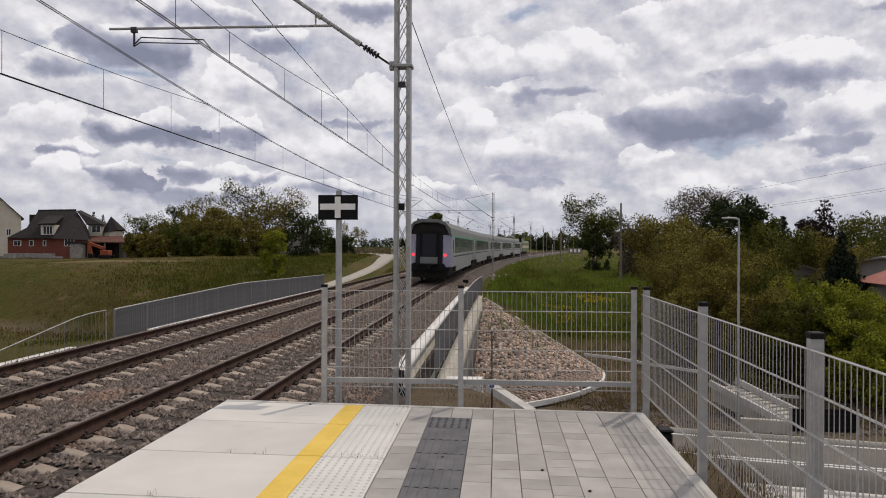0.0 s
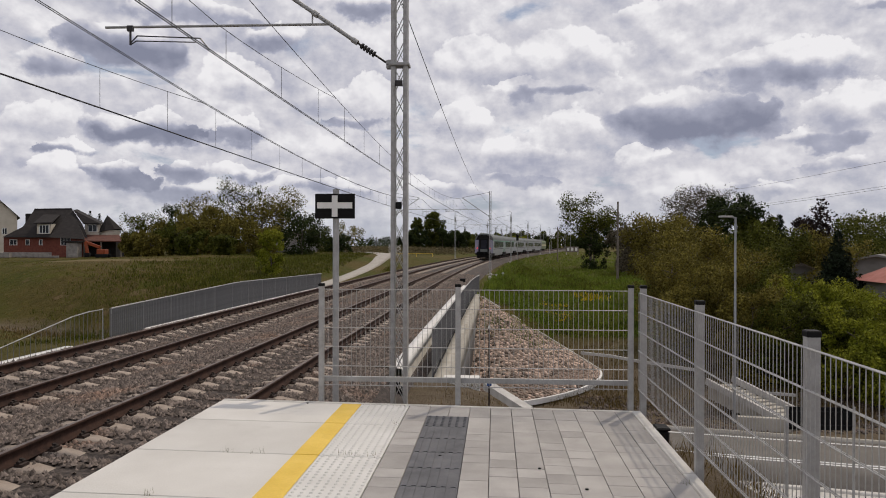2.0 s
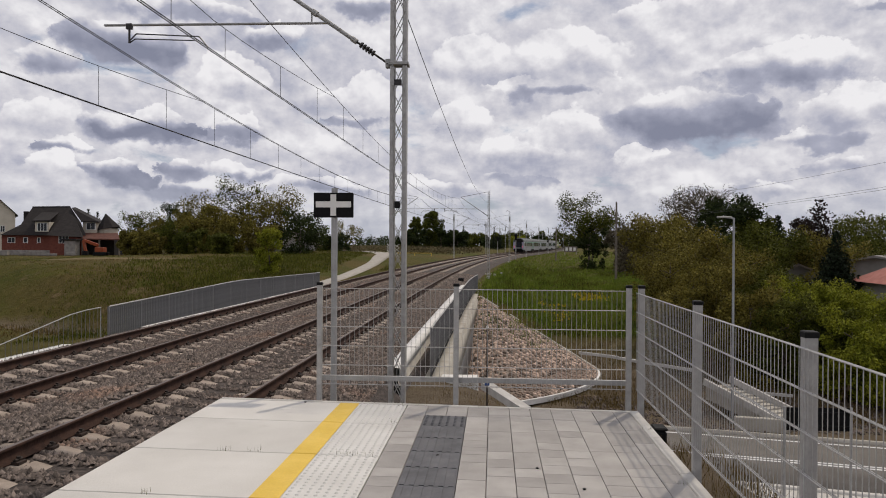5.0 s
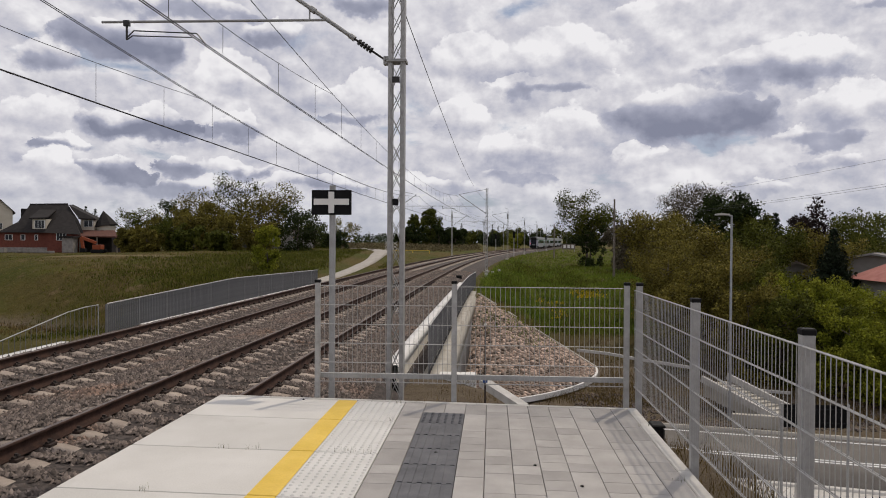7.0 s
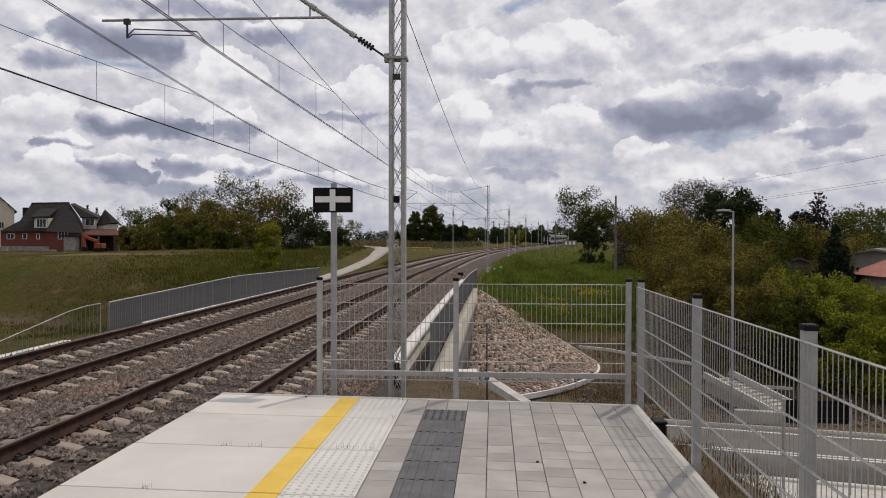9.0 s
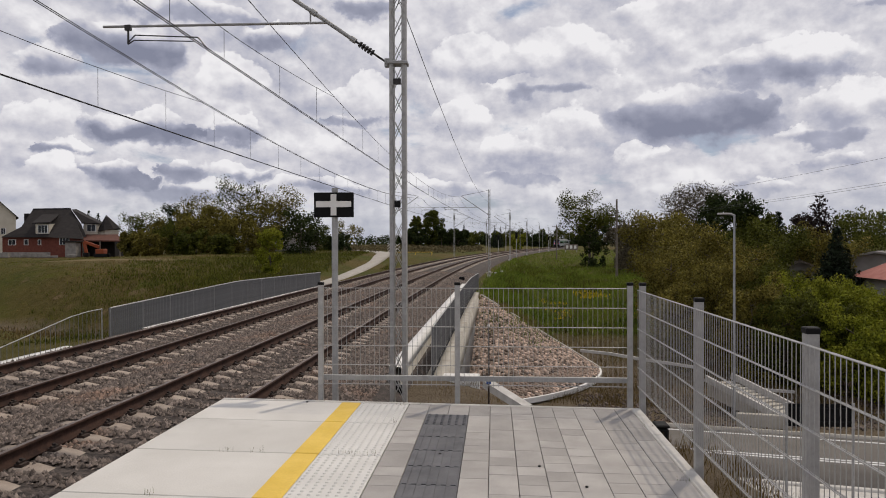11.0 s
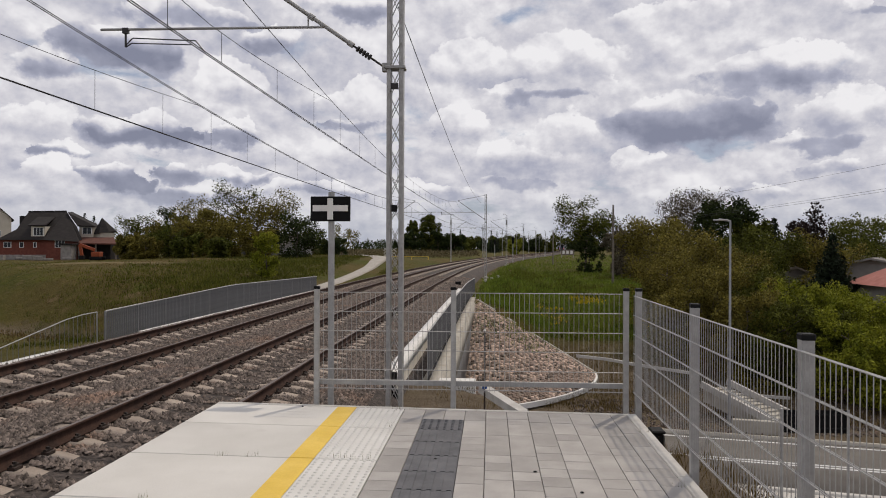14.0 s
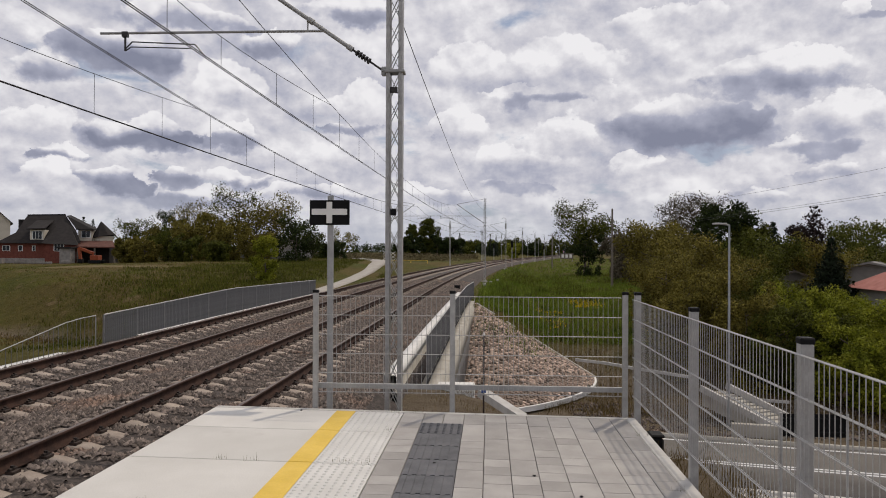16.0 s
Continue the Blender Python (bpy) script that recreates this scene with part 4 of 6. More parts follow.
def build_bridge():
    b = thing("railway_bridge", "concrete railway bridge with grey steel railings", "bridge", (0, 0, 0), kind="structure")
    # deck slab under the ballast, between the abutments
    pts = [on_line(s, 0, -0.9) for s in np.arange(16.4, 46.5, 2.0)]
    V, F = sweep(pts, [(3.5, 0.0), (3.5, -0.75), (-GAP - 3.2, -0.75), (-GAP - 3.2, 0.0)])
    part("deck", mesh_of("deck", V, F, M["concrete"]), None, b)
    for s0, s1 in ((16.2, 18.5), (42.0, 45.5)):
        p0, p1 = [on_line(s0, 0, 0), on_line(s1, 0, 0)]
        V, F = sweep([p0, p1], [(3.3, -0.95), (3.3, -6.0), (-GAP - 3.0, -6.0), (-GAP - 3.0, -0.95)])
        me = mesh_of("abutment", V, F, M["concrete"])
        part("abutment", me, None, b)
        n = len(V) // 2
        V2 = V.copy()
        me2 = mesh_of("abutment_face", V2, [[0, 1, 2, 3], [7, 6, 5, 4]], M["concrete"])
        part("abutment_face", me2, None, b)
    # ballast wall with a pale coping on the near side
    V, F = sweep([on_line(s, 2.55, 0) for s in np.arange(14.6, 46.1, 1.5)], [(-0.13, -0.14), (0.13, -0.16), (0.13, -0.34), (-0.13, -0.34)])
    part("coping", mesh_of("coping", V, F, M["white_conc"]), None, b, "pale concrete coping")
    V, F = sweep([on_line(s, 2.55, 0) for s in np.arange(14.6, 46.1, 1.5)], [(-0.10, -0.34), (0.10, -0.34), (0.10, -2.2), (-0.10, -2.2)])
    part("ballast_wall", mesh_of("ballast_wall", V, F, M["concrete"]), None, b)
    bm = bmesh.new()
    x, y, z, h = on_line(14.45, 2.55)
    tube(bm, (x, y, z - 0.65), (x, y + 0.3, z - 0.65), 0.16, seg=16)
    part("drain_pipe", bm, M["black"], b, "black drain opening")
    # edge beams
    for off, s0, s1 in ((3.30, 16.8, 46.5), (-GAP - 3.25, 20.6, 47.0)):
        V, F = sweep([on_line(s, off, 0) for s in np.arange(s0, s1, 1.5)], [(-0.15, -0.72), (0.15, -0.74), (0.15, -1.35), (-0.15, -1.35)])
        part("edge_beam", mesh_of("edge_beam", V, F, M["white_conc"] if off < 0 else M["concrete"]), None, b)
    V, F = sweep([on_line(s, -GAP - 2.8, 0) for s in np.arange(22.5, 47.5, 1.5)], [(-0.08, -0.35), (0.08, -0.36), (0.13, -0.95), (-0.13, -0.95)])
    part("kerb_strip", mesh_of("kerb_strip", V, F, M["white_conc"]), None, b, "pale concrete kerb beside the ballast")
    V, F = sweep([on_line(s, 3.13, 0) for s in np.arange(16.8, 46.5, 1.5)], [(-0.02, -0.70), (0.02, -0.70), (0.02, -0.80), (-0.02, -0.80)])
    part("drip_edge", mesh_of("drip_edge", V, F, M["black"]), None, b, "black sealing strip")
    V, F = sweep([on_line(s, 3.40, 0) for s in np.arange(17.0, 46.5, 1.5)], [(-0.03, -1.34), (0.03, -1.34), (0.03, -3.2), (-0.03, -3.2)])
    part("fascia", mesh_of("fascia", V, F, M["bridgerail"]), None, b, "grey fascia panel below the edge beam")
    part("ledge", box(bmesh.new(), -1.2, -0.34, 16.6, 17.0, -1.9, -1.45, 0.02), M["white_conc"], b, "pale concrete ledge")
    part("wing_wall", beam(bmesh.new(), (-0.14, 14.15, -1.14), (0.60, 12.95, -1.36), 0.20, 0.14), M["kerb"], b, "pale sloping wing wall")
    railing(b, 3.09, 17.3, 47.5, 0.36, -0.73, turn=1)
    railing(b, -GAP - 3.15, 21.05, 46.7, 0.42, -0.85, turn=0, camber=0.24)


def railing(b, off, s0, s1, top, bottom, turn, camber=0.0):
    r = thing("bridge_railing", "grey steel railing of closely set upright bars", "railing", on_line(s0, off), group="bridge railings")
    o = r.location

    def at(s, up):
        o2 = off + (0.22 * max(0, (s - (s1 - 8)) / 8) ** 2 if turn else 0)
        rise_mid = camber * float(np.interp(s, [s0, s0 + 0.42 * (s1 - s0), s1], [0, 1, 0.1]))
        x, y, z, h = on_line(s, o2, up + rise_mid)
        return Vector((x, y, z)) - o

    ss = np.linspace(s0, s1, 24)
    wire([at(s0 + 0.02, bottom)] + [at(s0, top - 0.08)] + [at(s0 + 0.06, top)] + [at(s, top) for s in ss[1:]], 0.024, "handrail", r, M["galv"], 8, "pale galvanised handrail")
    wire([at(s, bottom + 0.08) for s in ss], 0.022, "bottom_rail", r, M["bridgerail"], 6)
    me = bm_mesh("bar", box(bmesh.new(), -0.025, 0.025, -0.006, 0.006, bottom + 0.08, top), M["bridgerail"])
    s = s0 + 0.13
    while s < s1:
        p = at(s, 0)
        q = part("bar", me, None, r, loc=p)
        q.rotation_euler = (0, 0, -on_line(s)[3])
        s += 0.115
    me = bm_mesh("post", box(bmesh.new(), -0.02, 0.02, -0.035, 0.035, bottom - 0.15, top), M["bridgerail"])
    s = s0
    while s < s1:
        part("post", me, None, r, loc=at(s, 0))
        s += 2.0


build_bridge()


def build_stair_rail():
    """Light handrail that runs down beside the far track, before the bridge."""
    r = thing("stair_railing", "light galvanised handrail going down the embankment", "railing", on_line(15, -GAP - 3.35))
    o = r.location
    P = []
    for s, up in ((20.95, 0.40), (20.2, 0.39), (19.4, 0.33), (15.2, -0.32), (10.0, -1.15)):
        x, y, z, h = on_line(s, -GAP - 3.35, up)
        P.append(Vector((x, y, z)) - o)
    x, y, z, h = on_line(20.97, -GAP - 3.35, -0.75)
    wire([Vector((x, y, z)) - o] + [P[0] - Vector((0, 0, 0.1))] + P, 0.016, "handrail", r, M["galv_dull"], 8)
    for i in range(50):
        s = 20.8 - i * 0.215
        up = np.interp(s, [10.0, 15.2, 19.4, 20.2, 20.95], [-1.15, -0.32, 0.33, 0.39, 0.40])
        x, y, z, h = on_line(s, -GAP - 3.35, float(up))
        a = Vector((x, y, z)) - o
        part("bar", tube(bmesh.new(), a, a - Vector((0, 0, 0.95)), 0.007, seg=5), M["bridgerail"], r)
    V, F = sweep([on_line(s, -GAP - 4.2, -0.73) for s in np.arange(8, 21.5, 1.0)], [(-0.35, 0), (0.25, 0), (0.25, -0.5), (-0.35, -0.5)])
    tagged(new("concrete_strip", mesh_of("concrete_strip", V, F, M["white_conc"])), "pale concrete strip beside the ballast", "concrete strip", kind="structure")


build_stair_rail()

# ---- stone-paved cone at the abutment ----
CONE = (-1.0, 44.0, -1.45)


def cone_point(u, v):
    """u: 0 apex to 1 foot; v: 0 along the railway to 1 across it."""
    deg = -6.0 + 56.0 * v                    # 0: towards the platform, 90: to the right
    ca, sa = math.cos(math.radians(deg)), math.sin(math.radians(deg))
    r = float(np.interp(deg, [-6, 8, 30, 50], [12.5, 13.9, 11.0, 8.5]))
    return Vector((CONE[0] + r * u * sa, CONE[1] - r * u * ca, CONE[2] + (ROAD_Z + 0.12 - CONE[2]) * u))


def build_cone():
    c = thing("stone_slope", "cone of split field stones paving the bridge embankment", "stone paving", (0, 0, 0), kind="structure")
    n, k = 40, 40
    V, F = [], []
    for i in range(n + 1):
        for j in range(k + 1):
            V.append(tuple(cone_point(max(0.001, i / n), j / k)))
    for i in range(n):
        for j in range(k):
            F.append((i * (k + 1) + j, i * (k + 1) + j + 1, (i + 1) * (k + 1) + j + 1, (i + 1) * (k + 1) + j))
    part("bedding", mesh_of("bedding", V, F, M["mortar"]), None, c)
    # single stones
    rng = random.Random(3)
    protos = []
    for q in range(7):
        bm = bmesh.new()
        m = rng.choice([5, 6, 7])
        ring = []
        for lev, sc in ((-0.05, 1.0), (0.035, 0.96), (0.055, 0.72)):
            ring.append([bm.verts.new((math.cos(6.283 * i / m + q) * sc * 0.088 * rng.uniform(0.92, 1.12), math.sin(6.283 * i / m + q) * sc * 0.088 * rng.uniform(0.92, 1.12), lev)) for i in range(m)])
        for a, b in zip(ring, ring[1:]):
            for i in range(m):
                bm.faces.new((a[i], a[(i + 1) % m], b[(i + 1) % m], b[i]))
        bm.faces.new(ring[-1])
        protos.append(bm_mesh("stone", bm, M["cobble"]))
    pts = []
    u = 0.03
    while u < 0.985:
        p0, p1 = cone_point(u, 0), cone_point(u, 1)
        arc = sum((cone_point(u, (i + 1) / 12) - cone_point(u, i / 12)).length for i in range(12))
        m = max(2, int(arc / 0.20))
        for i in range(m):
            v = (i + rng.uniform(0.25, 0.75)) / m
            pts.append((u + rng.uniform(-0.005, 0.005), v))
        u += 0.0140
    near, rest = [], []
    for u, v in pts:
        p = cone_point(u, v)
        (near if (u > 0.86 and v < 0.75 and len(near) < 300) else rest).append((u, v))
    RV, RF, cnt = [], [], {}
    for group, as_parts in ((near, True), (rest, False)):
        for u, v in group:
            p = cone_point(u, v)
            du, dv = cone_point(u + 0.01, v) - p, cone_point(u, v + 0.01) - p
            nz = dv.cross(du).normalized()
            if nz.z < 0:
                nz = -nz
            q = nz.to_track_quat("Z", "Y").to_matrix().to_4x4()
            m = Matrix.Translation(p + nz * rng.uniform(-0.012, 0.014)) @ q @ pose(0, 0, 0, rng.uniform(-6, 6), rng.uniform(-6, 6), rng.uniform(0, 360)) @ Matrix.Diagonal((rng.uniform(0.9, 1.2), rng.uniform(0.85, 1.15), 1, 1))
            me = rng.choice(protos)
            if as_parts:
                part("stone", me, None, c).matrix_basis = m
            else:
                A = np.array(m)
                base = np.array([w.co for w in me.vertices])
                o = sum(len(x) for x in RV) if not RV else cnt["n"]
                W = base @ A[:3, :3].T + A[:3, 3]
                for f in me.polygons:
                    vs = [i + o for i in f.vertices]
                    for i in range(1, len(vs) - 1):
                        RF.append((vs[0], vs[i], vs[i + 1]))
                RV.append(W)
                cnt["n"] = o + len(base)
    tagged(part("stones_above", mesh_of("stones_above", np.concatenate(RV), RF, M["cobble"]), None, c), kind="stuff")
    # pale concrete border round the foot and up the free side
    P = [cone_point(1.0, j / 30) for j in range(31)]
    bm = bmesh.new()
    for a, b in zip(P, P[1:]):
        beam(bm, a - Vector((0, 0, 0.05)), b - Vector((0, 0, 0.05)), 0.13, 0.22)
    part("border", bm, M["white_conc"], c, "pale concrete border")
    bm = beam(bmesh.new(), cone_point(0.03, 1), cone_point(1.0, 1), 0.14, 0.22)
    part("border", bm, M["concrete"], c)


build_cone()

# ---- street lamp, poles ----


def build_lamp():
    x, y = 9.22, 28.5
    z0 = float(ground_z(x, y))
    s = thing("street_lamp", "grey street lamp post with a flat lamp head", "street lamp", (x, y, z0))
    H = 2.72 - z0
    part("post", tube(bmesh.new(), (0, 0, -0.2), (0, 0, H), 0.06, 0.038, 12), M["lamp"], s)
    bm = tube(bmesh.new(), (0.02, 0, H - 0.03), (-0.35, -0.05, H + 0.02), 0.03, seg=8)
    part("arm", bm, M["lamp"], s)
    bm = bmesh.new()
    box(bm, -0.62, -0.12, -0.16, 0.10, H - 0.01, H + 0.055, 0.02)
    part("lamp_head", bm, M["galv"], s, "pale flat lamp head")


build_lamp()


def wood_pole(x, y, top, cross=True, label="weathered wooden utility pole in the meadow"):
    z0 = float(ground_z(x, y))
    s = thing("utility_pole", label, "utility pole", (x, y, z0), group="utility poles")
    part("post", tube(bmesh.new(), (0, 0, -0.3), (0, 0, top - z0), 0.15, 0.10, 8), M["wood"], s)
    if cross:
        part("crossarm", box(bmesh.new(), -0.9, 0.9, -0.05, 0.05, top - z0 - 0.5, top - z0 - 0.4), M["galv_dull"], s)
        for sx in (-0.8, -0.4, 0.4, 0.8):
            part("insulator", tube(bmesh.new(), (sx, 0, top - z0 - 0.4), (sx, 0, top - z0 - 0.2), 0.04, seg=6), M["insul"], s)


wood_pole(14.2, 85, 6.75, False)
wood_pole(13.2, 154.3, 5.67, True, "slim grey pole with insulators in the meadow")

# ---- trees and bushes ----


def leaf_cloud(name, centres, radii, n, size, material, rng, flat=1.0, hollow=0.35, power=2.0):
    """n small leaf blades scattered in the shells of many clumps."""
    C, R = np.asarray(centres, float), np.asarray(radii, float)
    w = R ** power / (R ** power).sum()
    pick = rng.choice(len(C), n, p=w)
    d = rng.normal(size=(n, 3))
    d /= np.linalg.norm(d, axis=1)[:, None]
    rad = R[pick] * (hollow + (1 - hollow) * rng.random(n) ** 0.6)
    P = C[pick] + d * rad[:, None] * np.array([1, 1, flat])
    a = rng.normal(size=(n, 3))
    a /= np.linalg.norm(a, axis=1)[:, None]
    b = np.cross(a, d + 0.35 * rng.normal(size=(n, 3)))
    b /= np.linalg.norm(b, axis=1)[:, None] + 1e-6
    s = size * rng.uniform(0.6, 1.4, n)[:, None]
    V = np.stack([P - a * s, P + b * s * 0.55, P + a * s, P - b * s * 0.55], 1).reshape(-1, 3)
    F = np.arange(4 * n).reshape(-1, 4)
    return mesh_of(name, V, F, material)


def make_tree(name, label, loc, height, spread, leaf, rng, leaves=9000, size=0.10, clumps=42, trunk=0.16, low=0.25, open_=0.0, group="trees", rz=0, limbs=9):
    t = thing(name, label, "tree" if name != "bush" else "bush", loc, rz, group=group)
    bm = bmesh.new()
    r0 = trunk
    zc = height * (0.45 + low * 0.5)
    pts = [Vector((0, 0, -0.3))]
    for i in range(5):
        f = (i + 1) / 5
        pts.append(Vector((rng.normal() * 0.03 * height * f, rng.normal() * 0.03 * height * f, height * 0.82 * f)))
    for i in range(5):
        tube(bm, pts[i], pts[i + 1], r0 * (1 - i * 0.17), r0 * (1 - (i + 1) * 0.17), 7)
    part("trunk", bm, M["bark"], t)
    C, R = [], []
    for i in range(limbs):
        bm = bmesh.new()
        f = rng.uniform(low, 0.8)
        k = min(4, int(f / 0.82 * 5))
        a = pts[k].lerp(pts[k + 1], f / 0.82 * 5 - k) if k < 5 else pts[5]
        an = 6.283 * (i * 0.618 + rng.random() * 0.15)
        env = math.sin(math.pi * min(0.95, max(0.12, (f - low * 0.5) / (1 - low * 0.5)))) ** 0.6
        ln = spread * env * rng.uniform(0.65, 1.0)
        b = a + Vector((math.cos(an) * ln, math.sin(an) * ln, ln * rng.uniform(0.25, 0.75)))
        mid = a.lerp(b, 0.5) + Vector((0, 0, -0.05 * ln))
        tube(bm, a, mid, r0 * 0.42, r0 * 0.26, 5)
        tube(bm, mid, b, r0 * 0.26, r0 * 0.08, 5)
        for q in range(3):
            c = mid.lerp(b, rng.random()) + Vector(rng.normal(size=3) * spread * 0.14)
            tube(bm, mid, c, r0 * 0.14, r0 * 0.05, 4)
            C.append(tuple(c))
            R.append(spread * rng.uniform(0.14, 0.30))
        C.append(tuple(b))
        R.append(spread * rng.uniform(0.16, 0.30))
        part("limb", bm, M["bark"], t)
    while len(C) < clumps * 1.5:
        f = rng.uniform(low + 0.05, 1.0)
        env = max(0.15, math.sin(math.pi * min(0.93, max(0.08, (f - low * 0.6) / (1.05 - low * 0.6)))) ** 0.55)
        an, rr = rng.uniform(0, 6.283), spread * env * math.sqrt(rng.random()) * 0.95
        C.append((math.cos(an) * rr, math.sin(an) * rr, height * f * 0.97 - 0.1 * spread))
        R.append(spread * rng.uniform(0.11, 0.26) * (1 - open_ * 0.4))
    part("crown", leaf_cloud("crown", C, R, leaves, size, leaf, rng), None, t)
    return t


def make_conifer(name, label, loc, height, spread, leaf, rng, n=7000):
    t = thing(name, label, "tree", loc, group="conifers")
    part("trunk", tube(bmesh.new(), (0, 0, -0.3), (0, 0, height * 0.97), height * 0.014, 0.02, 7), M["bark"], t)
    C, R = [], []
    lev = 0.06
    while lev < 0.99:
        w = spread * (1 - lev) ** 0.9 * rng.uniform(0.85, 1.1)
        m = max(3, int(10 * (1 - lev)) + 3)
        for i in range(m):
            an = 6.283 * i / m + lev * 31
            for q in (0.25, 0.6, 0.92):
                rr = w * q * rng.uniform(0.85, 1.15)
                C.append((math.cos(an) * rr, math.sin(an) * rr, height * lev - rr * 0.18))
                R.append(max(0.03 * height, w * 0.42))
        lev += 0.03
    part("crown", leaf_cloud("crown", C, R, n, 0.012 * height + 0.045, leaf, rng, flat=0.8, hollow=0.1, power=1.3), None, t)
    return t


def place(px, py, depth):
    """Where the line of sight of the standing eye meets a depth: px, py in degrees right of +y and above the horizon."""
    return (math.tan(math.radians(px)) * depth, depth)


def tree_at(az, depth, top_el, spread, leaf, label, seed, **kw):
    """A broadleaf tree at an azimuth and depth whose crown ends at an elevation (degrees)."""
    x, y = place(az, 0, depth)
    z = float(ground_z(x, y))
    h = 1.6 + math.tan(math.radians(top_el)) * depth / math.cos(math.radians(az)) - z
    name = kw.pop("name", "tree")
    return make_tree(name, label, (x, y, z - 0.05), h, spread, LEAF[leaf], np.random.default_rng(seed), rz=seed * 37, **kw)


def build_trees():
    # wood on the left, before the fields
    L = "tree in fresh spring leaf at the edge of the field"
    left = [(-26.9, 126, 2.3, 4.0, "mid", 1), (-25.6, 112, 1.7, 3.2, "olive", 0), (-24.4, 150, 3.1, 3.6, "dark", 0), (-24.2, 108, 2.0, 3.6, "mid", 0),
            (-22.9, 104, 2.3, 3.6, "olive", 0), (-22.6, 128, 3.7, 4.6, "olive", 1), (-21.6, 110, 2.9, 4.0, "olive", 0), (-19.5, 118, 4.8, 5.6, "mid", 1),
            (-20.2, 104, 2.1, 3.2, "olive", 0), (-18.2, 116, 3.2, 4.4, "olive", 1), (-16.7, 120, 4.0, 4.8, "olive", 1), (-15.2, 104, 2.3, 4.0, "dark", 0),
            (-18.3, 102, 1.5, 3.0, "olive", 0), (-27.4, 104, 0.9, 2.0, "olive", 0), (-26.2, 100, 0.8, 2.2, "olive", 0), (-14.0, 130, 1.2, 3.2, "mid", 0), (-23.4, 98, 0.9, 2.4, "mid", 0), (-21.0, 97, 0.8, 2.2, "mid", 0)]
    for i, (az, d, el, sp, lf, op) in enumerate(left):
        if op:
            tree_at(az, d, el, sp, lf, "tall half-bare tree in early leaf by the field", 10 + i, leaves=3600, size=0.15, low=0.2, clumps=90, open_=1.0, limbs=20, trunk=0.22)
        else:
            tree_at(az, d, el, sp, lf, L, 10 + i, leaves=6500, size=0.15, low=0.0, clumps=60)
    tree_at(-17.5, 62, 1.4, 1.35, "fresh", "slender young tree with bright green leaves", 41, leaves=6000, size=0.09, low=0.0, clumps=90, trunk=0.07)
    tree_at(-11.6, 190, 1.7, 4.2, "olive", "bare round-crowned tree in the field", 42, leaves=2200, size=0.16, low=0.25, open_=1)
    tree_at(-12.4, 130, 0.5, 2.6, "dark", "low dark shrub on the bank", 43, leaves=4000, size=0.16, low=0.0, name="bush", group="bushes")
    # tree group straight ahead
    tree_at(-4.85, 280, 2.75, 4.9, "mid", "tall round tree in the fields", 51, leaves=14000, size=0.30, low=0.03, clumps=120)
    tree_at(-6.2, 285, 2.3, 2.9, "mid", "tall slim tree in the fields", 52, leaves=9000, size=0.34, low=0.03, clumps=110)
    for i, (az, el) in enumerate(((-7.0, 1.1), (-5.9, 1.2), (-4.2, 1.25), (-3.3, 1.1), (-2.9, 1.3))):
        tree_at(az, 270, el, 4.0, "dark", "dark undergrowth tree at the field's far edge", 55 + i, leaves=3500, size=0.32, low=0.0, clumps=30, trunk=0.2)
    for i, az in enumerate((-3.6, -2.6, -1.5, -0.2, 0.9, 2.0, 3.1, 4.2, 5.4, 6.6, 7.6)):
        tree_at(az, 420 + 30 * (i % 3), 0.30 + 0.17 * ((i * 7) % 3), 8, ("dark", "mid", "mid")[i % 3], "distant tree beyond the railway", 60 + i, leaves=3200, size=0.65, low=0.0, clumps=30, trunk=0.3)
    for i, (az, el) in enumerate(((-2.4, 1.6), (0.05, 1.5), (0.5, 1.4))):
        x, y = place(az, 0, 330)
        make_conifer("spruce", "distant dark spruce against the sky", (x, y, float(ground_z(x, y))), 1.6 + math.tan(math.radians(el)) * 330 - float(ground_z(x, y)), 2.2, LEAF["needle"], np.random.default_rng(90 + i), 1800)
    tree_at(1.8, 300, 0.75, 3.5, "fresh", "light green tree beside the railway", 71, leaves=3500, size=0.3, low=0.0, clumps=30)
    # right of the railway
    tree_at(7.4, 120, 3.7, 5.0, "mid", "spreading tree with gaps in its light crown", 72, leaves=9500, size=0.14, low=0.42, clumps=80, open_=1, limbs=18, trunk=0.28)
    tree_at(10.3, 105, 1.9, 3.2, "twig", "brownish thicket tree in spring leaf", 73, leaves=7000, size=0.15, low=0.05, clumps=50)
    tree_at(7.7, 116, 1.3, 2.6, "dark", "dark bush by the meadow", 74, leaves=5000, size=0.15, low=0.0, clumps=40)
    tree_at(11.0, 98, 1.5, 3.5, "twig", "brownish thicket tree in spring leaf", 75, leaves=7000, size=0.15, low=0.05, clumps=50)
    tree_at(15.2, 92, 4.75, 4.4, "twig", "tall bare tree with a dome of fine twigs", 76, leaves=15000, size=0.085, low=0.30, clumps=170, limbs=34, trunk=0.2)
    tree_at(17.4, 80, 3.75, 4.0, "dark", "tall dense dark green tree", 77, leaves=12000, size=0.16, low=0.15, clumps=70)
    tree_at(19.0, 78, 2.3, 2.8, "mid", "tall green tree above the bushes", 78, leaves=8000, size=0.15, low=0.1, clumps=60)
